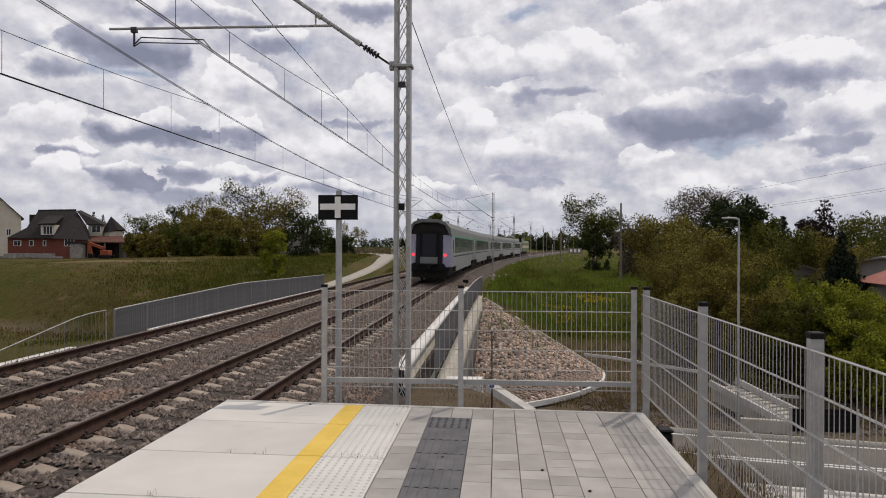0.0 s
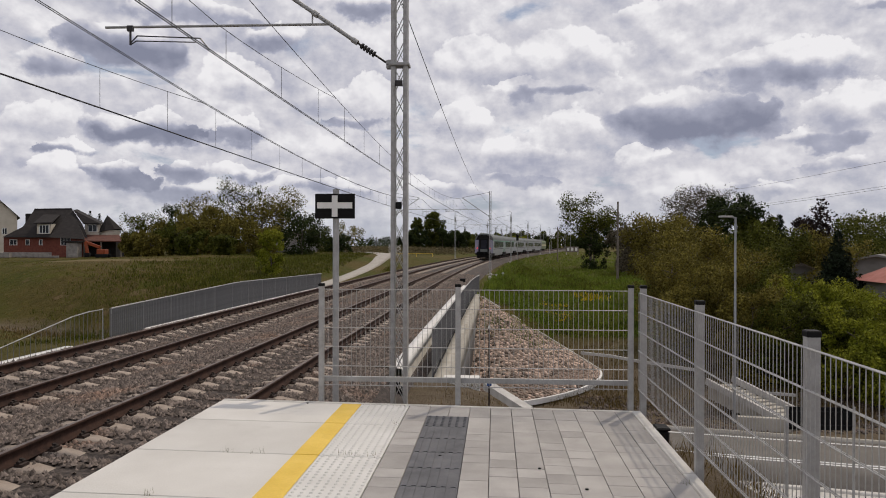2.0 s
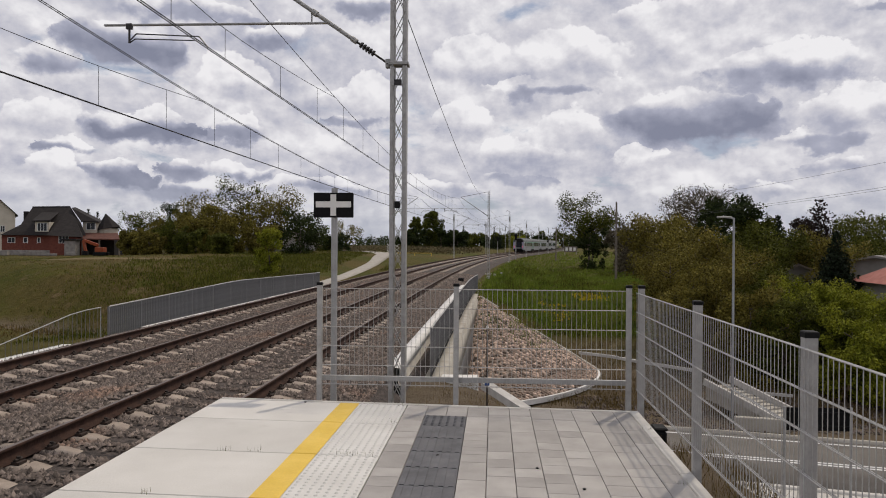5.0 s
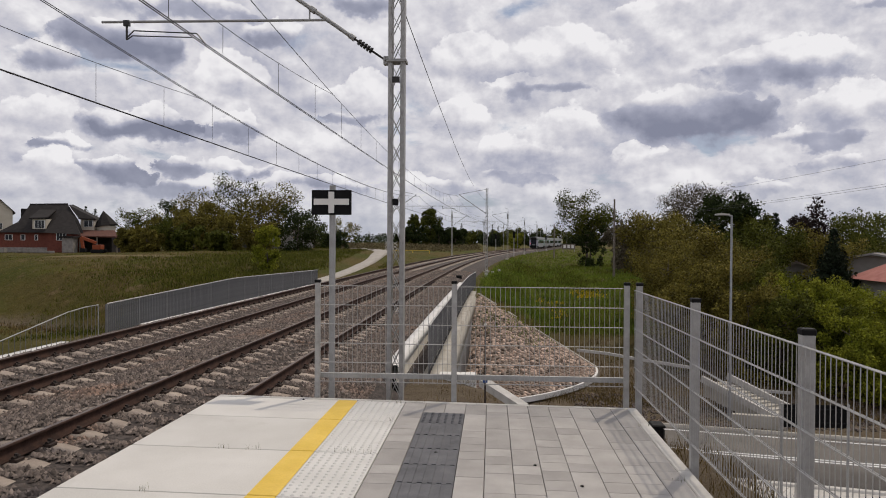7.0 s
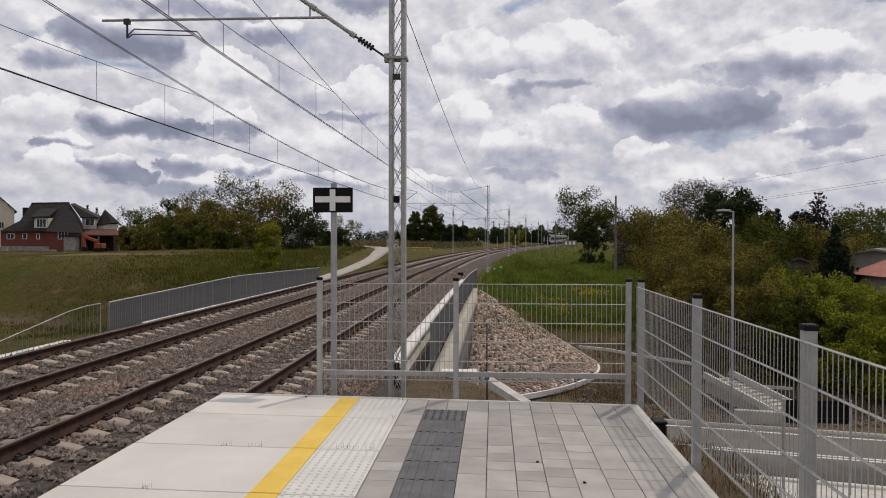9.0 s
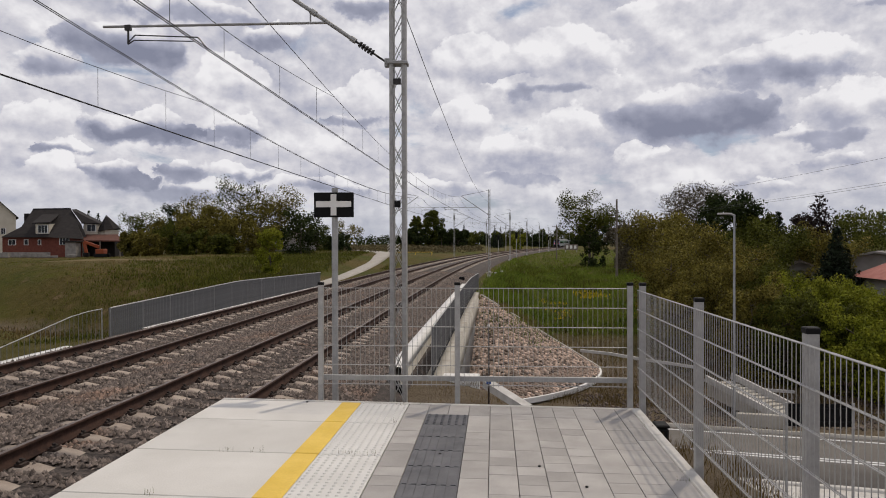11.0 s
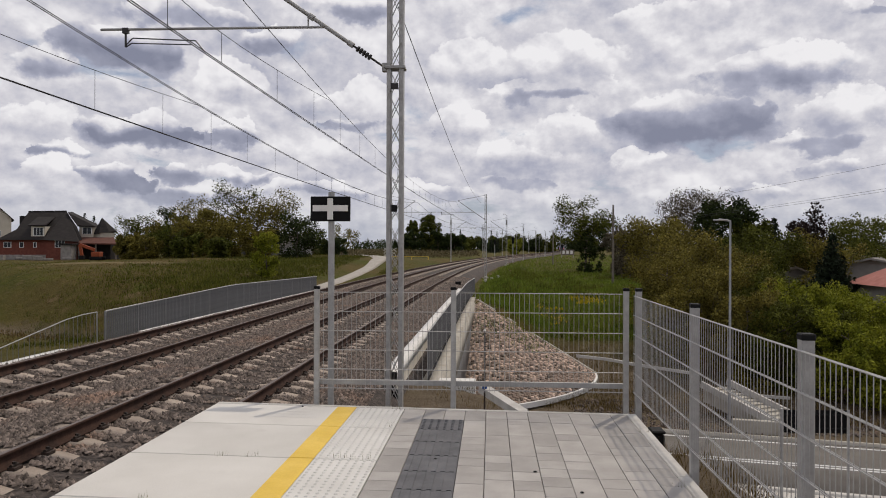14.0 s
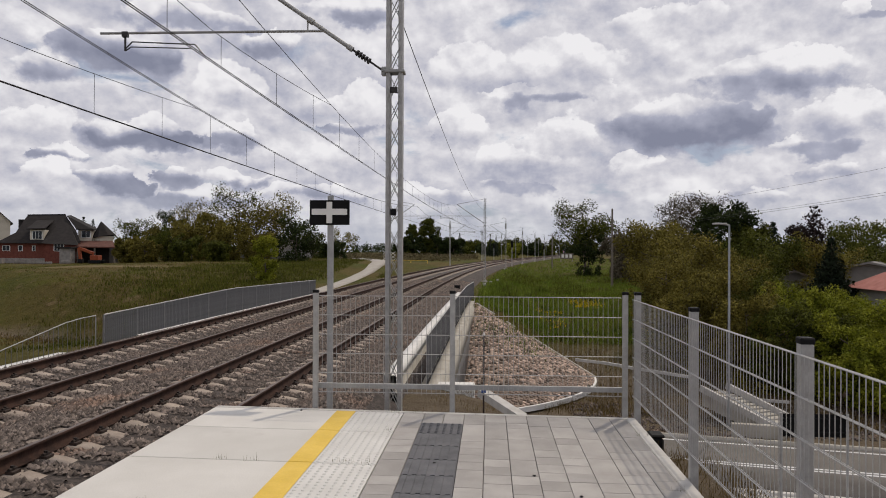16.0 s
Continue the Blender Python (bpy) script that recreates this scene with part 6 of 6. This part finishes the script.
def build_roadside():
    bx, by = 8.42, 19.34
    gz = ROAD_Z + 0.1
    b = thing("road_sign", "dark back of a wide road sign on two posts", "road sign", (bx, by, gz), 0)
    part("panel", box(bmesh.new(), -0.82, 0.82, 0.03, 0.06, 1.83, 2.43, 0.01), M["signblack"], b)
    for sx in (-0.84, 0.84):
        part("post", tube(bmesh.new(), (sx, 0, -0.3), (sx, 0, 2.46), 0.035, seg=10), M["galv_dull"], b)
    for z in (1.95, 2.3):
        part("brace", box(bmesh.new(), -0.84, 0.84, 0.0, 0.03, z - 0.02, z + 0.02), M["black"], b)
    # concrete stair climbing the slope sideways, between two pale strings
    foot, head = Vector((10.63, 27.41, -4.88)), Vector((8.87, 30.7, -4.2))
    s = thing("concrete_stair", "pale concrete stair flight climbing the slope between side strings", "stair", foot)
    run = head - foot
    side = Vector((-run.y, run.x, 0)).normalized()
    if side.y < 0:
        side = -side
    n = 11
    for i in range(n):
        a, b = run * (i / n), run * ((i + 1) / n)
        bm = bmesh.new()
        lo = [a, b, b + side * 1.2, a + side * 1.2]
        vs = [bm.verts.new((p.x, p.y, b.z)) for p in lo] + [bm.verts.new((p.x, p.y, a.z - 0.5)) for p in lo]
        for f in ((0, 1, 2, 3), (7, 6, 5, 4), (0, 4, 5, 1), (1, 5, 6, 2), (2, 6, 7, 3), (3, 7, 4, 0)):
            bm.faces.new([vs[q] for q in f])
        bmesh.ops.recalc_face_normals(bm, faces=bm.faces[:])
        part("step", bm, M["concrete"], s)
    for o in (-0.12, 1.32):
        part("side_string", beam(bmesh.new(), side * o + Vector((0, 0, 0.05)), run + side * o + Vector((0, 0, 0.2)), 0.12, 0.26), M["kerb"], s)
    w = thing("retaining_wall", "low pale concrete retaining wall by the road", "wall", (9.1, 27.5, -5.03), -10)
    part("wall", box(bmesh.new(), -0.1, 1.75, 0, 0.25, -0.4, 0.30, 0.02), M["concrete"], w)
    # pale kerbs laid along the slope
    for line in ([(3.93, 33.36, -3.29), (5.23, 32.85, -3.35), (6.29, 32.02, -3.43), (8.48, 31.27, -3.65)], [(10.52, 31.81, -4.62), (12.87, 31.98, -4.79)]):
        c = thing("slope_kerb", "pale concrete kerb laid along the slope", "kerb", line[0], group="slope kerbs")
        for a, b in zip(line, line[1:]):
            part("kerb_stone", beam(bmesh.new(), Vector(a) - Vector(line[0]), Vector(b) - Vector(line[0]), 0.10, 0.12), M["kerb"], c)
    rng = np.random.default_rng(8)
    n = 3400
    X, Y = rng.uniform(3.5, 17, n), rng.uniform(27.2, 33.0, n)
    Z = ground_z(X, Y)
    base = np.array([(1, 0, 0), (-1, 0, 0), (0, 1, 0), (0, -1, 0), (0, 0, 1), (0, 0, -1)], float)
    tri = np.array([(0, 2, 4), (2, 1, 4), (1, 3, 4), (3, 0, 4), (2, 0, 5), (1, 2, 5), (3, 1, 5), (0, 3, 5)])
    V = base[None] * rng.uniform(0.02, 0.065, (n, 1, 1)) * rng.uniform(0.7, 1.3, (n, 6, 3)) + np.stack([X, Y, Z + 0.03], 1)[:, None]
    F = (tri[None] + 6 * np.arange(n)[:, None, None]).reshape(-1, 3)
    tagged(new("rubble_stones", mesh_of("rubble_stones", V.reshape(-1, 3), F, M["stone"])), "loose rubble stones covering the foot of the slope", "rubble", kind="stuff")
    # black cable box at the platform's corner
    c = thing("cable_box", "black plastic cable box beside the platform corner", "cable box", (1.62, 7.15, -0.4))
    part("body", box(bmesh.new(), -0.06, 0.06, -0.09, 0.09, 0, 0.22, 0.02), M["black"], c)
    part("lid", box(bmesh.new(), -0.068, 0.068, -0.1, 0.1, 0.22, 0.25, 0.012), M["black"], c)
    # power lines over the right-hand trees
    p = thing("power_line", "thin power lines high above the trees", "power line", (30, 60, 0))
    for a0, e0, a1, e1 in ((13.0, 3.4, 34.0, 7.0), (11.0, 2.0, 34.0, 5.1), (11.0, 1.9, 34.0, 4.9)):
        pts = []
        for u in np.linspace(0, 1, 14):
            d = 85 - 40 * u
            a, e = math.radians(a0 + (a1 - a0) * u), math.radians(e0 + (e1 - e0) * u - 0.5 * u * (1 - u))
            pts.append(Vector((math.tan(a) * d, d, 1.6 + math.tan(e) * d / math.cos(a))) - p.location)
        wire(pts, 0.012, "wire", p, M["wirem"], 3)


build_roadside()


def build_lineside():
    """Small things beside the railway."""
    # track box and stones at the mast's feet
    x, y, z, h = on_line(52, 1.95)
    b = thing("track_box", "small black trackside box on the ballast", "track box", (x, y, z - 0.32))
    part("body", box(bmesh.new(), -0.2, 0.2, -0.14, 0.14, 0, 0.22, 0.02), M["black"], b)
    part("lid", box(bmesh.new(), -0.22, 0.22, -0.16, 0.16, 0.22, 0.255, 0.012), M["black"], b)
    for s, o in ((73, 3.3), (72, 3.9), (78, 4.4), (66, 3.5), (125, 3.4)):
        x, y, z, h = on_line(s, o)
        m = thing("marker_block", "pale concrete marker block beside the track", "marker block", (x, y, float(ground_z(x, y)) - 0.05), 20 * s, group="marker blocks")
        part("block", box(bmesh.new(), -0.13, 0.13, -0.12, 0.12, 0, 0.32, 0.04), M["kerb"], m)
    m = thing("marker_stake", "thin dark steel stake with a blue foot clip", "stake", (-0.07, 9.02, float(ground_z(-0.07, 9.02))))
    zt = 0.57 - m.location.z
    part("rod", tube(bmesh.new(), (0, 0, -0.2), (0, 0, zt), 0.011, seg=8), M["clip"], m)
    part("tip", tube(bmesh.new(), (0, 0, zt), (0, 0, zt + 0.03), 0.016, 0.010, 8), M["signwhite"], m)
    part("clip", box(bmesh.new(), -0.03, 0.03, -0.02, 0.02, zt - 0.72, zt - 0.64, 0.006), mat("blue_plastic", (0.03, 0.07, 0.22), (0.04, 0.09, 0.27), 6, 0.5), m)
    # signal masts down the line
    for s, o in ((150, 3.2), (205, -GAP - 3.2), (255, 3.2)):
        x, y, z, h = on_line(s, o)
        m = thing("signal_mast", "slim railway signal with a black head", "railway signal", (x, y, z - 0.7), -math.degrees(h), group="railway signals")
        part("post", tube(bmesh.new(), (0, 0, 0), (0, 0, 5.2), 0.08, seg=8), M["galv"], m)
        part("signal_head", box(bmesh.new(), -0.25, 0.25, -0.1, 0.1, 3.9, 5.2, 0.05), M["black"], m)
    # white crossed trestles and a yellow barrier at the field's edge
    for i, (x, y) in enumerate(((-20.5, 152.0), (-26.0, 178.0))):
        m = thing("trestle", "white crossed lattice trestle at the field edge", "trestle", (x, y, float(ground_z(x, y))), group="trestles")
        for k in range(3):
            for sg in (-1, 1):
                part("cross_bar", beam(bmesh.new(), (-0.55 * sg, 0, 0.75 * k), (0.55 * sg, 0, 0.75 * (k + 1)), 0.09, 0.09), M["signwhite"], m)
    m = thing("yellow_barrier", "low yellow barrier rail across the gravel", "barrier", (-19.0, 146.0, float(ground_z(-19.0, 146.0))), 12)
    part("rail", box(bmesh.new(), -3.5, 6.5, -0.05, 0.05, 0.50, 0.60), M["yellow"], m)
    for px in (-3.4, 0.0, 3.0, 6.4):
        part("post", box(bmesh.new(), px - 0.06, px + 0.06, -0.04, 0.04, -0.1, 0.6), M["yellow"], m)
    # station board, its letters seen only as pale bars
    m = thing("name_board", "dark board with pale unreadable letters on two posts", "board", (23.4, 222.0, float(ground_z(23.4, 222.0))), -6)
    part("board", box(bmesh.new(), -2.0, 2.0, -0.05, 0.05, 0.9, 2.6), M["wood"], m)
    for px in (-1.2, 0.0, 1.2):
        part("letter_bar", box(bmesh.new(), px - 0.35, px + 0.35, -0.08, -0.055, 1.3, 2.3), M["signwhite"], m)
    for px in (-1.7, 1.7):
        part("post", box(bmesh.new(), px - 0.08, px + 0.08, 0.06, 0.16, -0.2, 2.6), M["galv_dull"], m)
    # weeds in the joints of the slabs
    rng = np.random.default_rng(77)
    for x, y in ((-2.05, 5.47), (-1.83, 5.475), (-0.98, 5.5), (-1.15, 5.5), (-0.87, 6.5), (-0.9, 7.2), (1.36, 5.1), (1.37, 6.6), (-0.78, 7.28), (-2.2, 4.48)):
        z = -(x - PL) * 0.0119
        P = np.repeat(np.array([[x, y, z + 0.01]]), 4, 0) + rng.normal(size=(4, 3)) * np.array([0.03, 0.008, 0])
        tufts("joint_weed", "small weeds growing from a slab joint", P, 0.032, LEAF["grass"], rng, 0.015, 3, 0.0018)
    # small dark litter on the paving
    for x, y in ((-0.42, 5.55), (-1.9, 7.22), (0.33, 5.32), (0.62, 4.9)):
        m = thing("pebble", "small dark pebble lying on the paving", "pebble", (x, y, -(x - PL) * 0.0119), group="pebbles")
        bm = bmesh.new()
        bmesh.ops.create_icosphere(bm, subdivisions=1, radius=0.012)
        bmesh.ops.scale(bm, vec=(1.2, 0.9, 0.6), verts=bm.verts[:])
        bmesh.ops.translate(bm, vec=(0, 0, 0.006), verts=bm.verts[:])
        part("stone", bm, M["black"], m)


build_lineside()

# ---- the train ----
TM = dict(
    side=mat("pale_grey_coach_paint", (0.26, 0.27, 0.285), (0.33, 0.34, 0.355), 0.6, 0.4, fine=(6, 0.05), stain=(0.7, (0.36, 0.35, 0.34), 0.62)),
    roof=mat("dull_grey_roof", (0.105, 0.113, 0.108), (0.15, 0.16, 0.153), 0.8, 0.6, fine=(5, 0.06)),
    band=mat("green_tinted_glass", (0.030, 0.060, 0.048), (0.050, 0.085, 0.068), 0.5, 0.15),
    green=mat("green_stripe_paint", (0.06, 0.26, 0.13), (0.08, 0.32, 0.16), 1, 0.45),
    navy=mat("dark_blue_end_wall", (0.005, 0.006, 0.012), (0.010, 0.011, 0.022), 2, 0.5),
    lilac=mat("lilac_grey_pillar", (0.27, 0.265, 0.36), (0.33, 0.325, 0.42), 1.5, 0.45),
    under=mat("grimy_underframe", (0.008, 0.007, 0.006), (0.018, 0.015, 0.013), 3, 0.8),
    loco=mat("green_locomotive_paint", (0.10, 0.13, 0.05), (0.15, 0.18, 0.07), 1, 0.5),
    cream=mat("cream_locomotive_band", (0.50, 0.45, 0.28), (0.56, 0.51, 0.33), 1, 0.5),
    red=glow("red_tail_lamp", (1.0, 0.04, 0.05), 2.0),
)
CL, CW = 26.4, 1.41


def coach_section():
    return [(-CW, 1.0), (-CW, 3.05), (-1.30, 3.50), (-1.02, 3.83), (-0.55, 4.01), (0, 4.05), (0.55, 4.01), (1.02, 3.83), (1.30, 3.50), (CW, 3.05), (CW, 1.0)]


def loft(section, y0, y1, cap=True, r=(0, None)):
    sec = section[r[0]:r[1]]
    bm = bmesh.new()
    a = [bm.verts.new((x, y0, z)) for x, z in sec]
    b = [bm.verts.new((x, y1, z)) for x, z in sec]
    for i in range(len(sec) - 1):
        bm.faces.new((a[i], a[i + 1], b[i + 1], b[i]))
    if cap:
        bm.faces.new(a)
        bm.faces.new(list(reversed(b)))
        bm.faces.new((a[0], b[0], b[-1], a[-1]))
    bmesh.ops.recalc_face_normals(bm, faces=bm.faces[:])
    return bm


def build_coach(last, green):
    c = thing("coach", "pale grey passenger coach with green-tinted windows and dark end wall", "railway coach", (0, 0, 0), group="coaches of the train")
    e = CL / 2 - 0.25
    sec = coach_section()
    part("body", loft([(-CW, 1.0), (-CW, 3.07), (CW, 3.07), (CW, 1.0)], -e, e), TM["side"], c)
    part("roof", loft([(-CW - 0.004, 3.05)] + sec[2:9] + [(CW + 0.004, 3.05)], -e, e), TM["roof"], c, "dull grey curved roof")
    for i in range(7):
        y = -e + 2.2 + i * 3.6
        part("roof_vent", box(bmesh.new(), -0.25, 0.25, y, y + 0.7, 4.0, 4.12, 0.03), TM["roof"], c)
    for s in (-1, 1):
        x = s * CW
        n = 9
        for i in range(n):
            y0 = -e + 2.5 + i * (2 * e - 5.0) / n
            part("window", box(bmesh.new(), x - 0.03 * s, x + 0.008 * s, y0 + 0.025, y0 + (2 * e - 5.0) / n - 0.025, 1.88, 2.92, 0.006), TM["band"], c)
        part("stripe", box(bmesh.new(), x - 0.01 * s, x + 0.006 * s, -e + 0.2, e - 0.2, 2.93, 3.03), TM["green"] if green else TM["side"], c)
        part("sill_stripe", box(bmesh.new(), x - 0.01 * s, x + 0.006 * s, -e + 1.9, e - 1.9, 1.62, 1.70), TM["under"], c)
        part("skirt", box(bmesh.new(), x - 0.09 * s, x - 0.02 * s, -e + 4.4, e - 4.4, 0.62, 1.0), TM["side"], c)
        for y in (-e + 1.25, e - 1.25):
            d = part("door", box(bmesh.new(), x - 0.02 * s, x + 0.012 * s, y - 0.45, y + 0.45, 1.05, 2.98, 0.01), TM["green"] if green and (y > 0) == last else TM["side"], c)
            part("door_window", box(bmesh.new(), x - 0.02 * s, x + 0.018 * s, y - 0.28, y + 0.28, 1.9, 2.75), TM["band"], d)
    for s in (-1, 1):
        y = s * e
        ew = part("end_wall", box(bmesh.new(), -0.86, 0.86, y - 0.02, y + s * 0.05, 1.0, 3.35), TM["navy"], c, "dark blue end wall")
        part("gangway", box(bmesh.new(), -0.62, 0.62, y, y + s * 0.24, 1.05, 3.28, 0.05), M["black"], c, "black rubber gangway")
        part("gangway_door", box(bmesh.new(), -0.42, 0.42, y + s * 0.2, y + s * 0.26, 1.15, 3.1), TM["navy"], ew)
        for sx in (-1, 1):
            part("corner_pillar", box(bmesh.new(), sx * 0.87, sx * (CW - 0.004), y - s * 0.01, y + s * 0.10, 1.0, 3.2, 0.02), TM["lilac"], c, "lilac-grey corner pillar")
            part("buffer", tube(bmesh.new(), (sx * 0.875, y, 1.03), (sx * 0.875, y + s * 0.45, 1.03), 0.12, 0.22, 12), M["black"], c)
            if last and s < 0:
                part("tail_lamp", tube(bmesh.new(), (sx * 1.02, y - 0.09, 1.75), (sx * 1.02, y - 0.15, 1.75), 0.095, seg=12), TM["red"], c, "lit red tail lamp")
        part("roof_end", loft(sec[1:10], y - s * 0.02, y + s * 0.12), TM["under"], c, "dark roof end")
        part("buffer_beam", box(bmesh.new(), -1.3, 1.3, y - s * 0.1, y + s * 0.08, 0.72, 1.12), M["black"], c)
        part("coupling", box(bmesh.new(), -0.12, 0.12, y, y + s * 0.5, 0.85, 1.08, 0.03), M["black"], c)
        part("rail_guard", box(bmesh.new(), -1.15, 1.15, y - s * 0.55, y - s * 0.35, 0.28, 0.8, 0.05), TM["under"], c)
        part("gangway_plate", box(bmesh.new(), -0.56, 0.56, y + s * 0.25, y + s * 0.29, 1.2, 1.62, 0.02), TM["roof"], ew, "grey folded gangway plate")
        part("roof_lip", loft([(-CW - 0.01, 3.0)] + sec[2:9] + [(CW + 0.01, 3.0), (1.30, 3.0), (0.98, 3.66), (0.5, 3.82), (-0.5, 3.82), (-0.98, 3.66), (-1.30, 3.0)], y + s * 0.10, y + s * 0.32), TM["roof"], c, "overhanging grey roof edge")
    part("underframe", box(bmesh.new(), -1.2, 1.2, -e + 0.5, e - 0.5, 0.55, 1.0, 0.05), TM["under"], c)
    for y in (-9.5, 9.5):
        bg = part("bogie", box(bmesh.new(), -1.1, 1.1, y - 1.9, y + 1.9, 0.36, 1.0, 0.05), TM["under"], c)
        for wy in (y - 1.25, y + 1.25):
            for sx in (-0.78, 0.70):
                part("wheel", tube(bmesh.new(), (sx, wy, 0.46), (sx + 0.09, wy, 0.46), 0.46, seg=18), M["rail"], bg)
    return c


def build_loco():
    c = thing("locomotive", "green and cream electric locomotive heading the train", "locomotive", (0, 0, 0))
    part("body", loft([(-1.45, 1.0), (-1.45, 3.2), (-1.15, 3.75), (1.15, 3.75), (1.45, 3.2), (1.45, 1.0)], -8.2, 8.2), TM["loco"], c)
    part("band", box(bmesh.new(), -1.46, 1.46, -8.22, 8.22, 1.9, 2.5), TM["cream"], c)
    for y in (-8.24, 8.20):
        for sx in (-0.75, 0.75):
            part("windscreen", box(bmesh.new(), sx - 0.55, sx + 0.55, y, y + 0.04, 2.55, 3.2), TM["band"], c)
    part("roof_gear", box(bmesh.new(), -0.5, 0.5, -6, 6, 3.75, 4.1, 0.1), M["insul"], c)
    bm = beam(bmesh.new(), (0, 4.5, 3.9), (0, 6.2, 4.8), 0.06, 0.06)
    beam(bm, (0, 6.2, 4.8), (0, 5.0, 5.4), 0.05, 0.05)
    box(bm, -0.8, 0.8, 4.9, 5.2, 5.4, 5.47)
    part("pantograph", bm, M["insul"], c)
    for y in (-4.6, 4.6):
        bg = part("bogie", box(bmesh.new(), -1.15, 1.15, y - 2.1, y + 2.1, 0.4, 0.95, 0.05), TM["under"], c)
        for wy in (y - 1.4, y + 1.4):
            for sx in (-0.78, 0.70):
                part("wheel", tube(bmesh.new(), (sx, wy, 0.6), (sx + 0.09, wy, 0.6), 0.6, seg=18), M["rail"], bg)
    return c


TRAIN = [build_coach(i == 0, i < 2) for i in range(5)] + [build_loco()]
# seconds, metres of the train's tail along the line
TAIL = [(0.0, 45.5), (0.5, 63.0), (1.0, 80.5), (1.5, 97.0), (2.0, 112.5), (2.5, 127.0), (3.0, 141.0), (3.5, 154.5), (4.2, 173.0), (5.2, 198.5), (6.3, 226.0),
        (7.0, 243.0), (8.0, 268.5), (9.2, 299.0), (10.2, 325.0), (11.3, 353.0), (12.5, 381.5), (13.5, 405.5), (14.5, 430.0), (16.0, 468.0)]


def train_pose(s, half):
    a, b = canted(s - half, 0, 0), canted(s + half, 0, 0)
    x, y, z = ((a[i] + b[i]) / 2 for i in range(3))
    hd = math.atan2(b[0] - a[0], b[1] - a[1])
    pitch = math.atan2(b[2] - a[2], math.hypot(b[0] - a[0], b[1] - a[1]))
    lean = math.degrees(math.atan(CANT / 1.507)) * 0.35
    return pose(x, y, z, 0, 0, -math.degrees(hd)) @ pose(0, 0, 0, math.degrees(pitch), 0, 0) @ pose(0, 0, 0, 0, lean, 0)


def motions():
    for i, c in enumerate(TRAIN):
        mid, half = (CL * (i + 0.5), 9.5) if i < 5 else (CL * 5 + 8.6, 4.6)
        walk(c, [(t, train_pose(s + mid, half)) for t, s in TAIL])


motions()
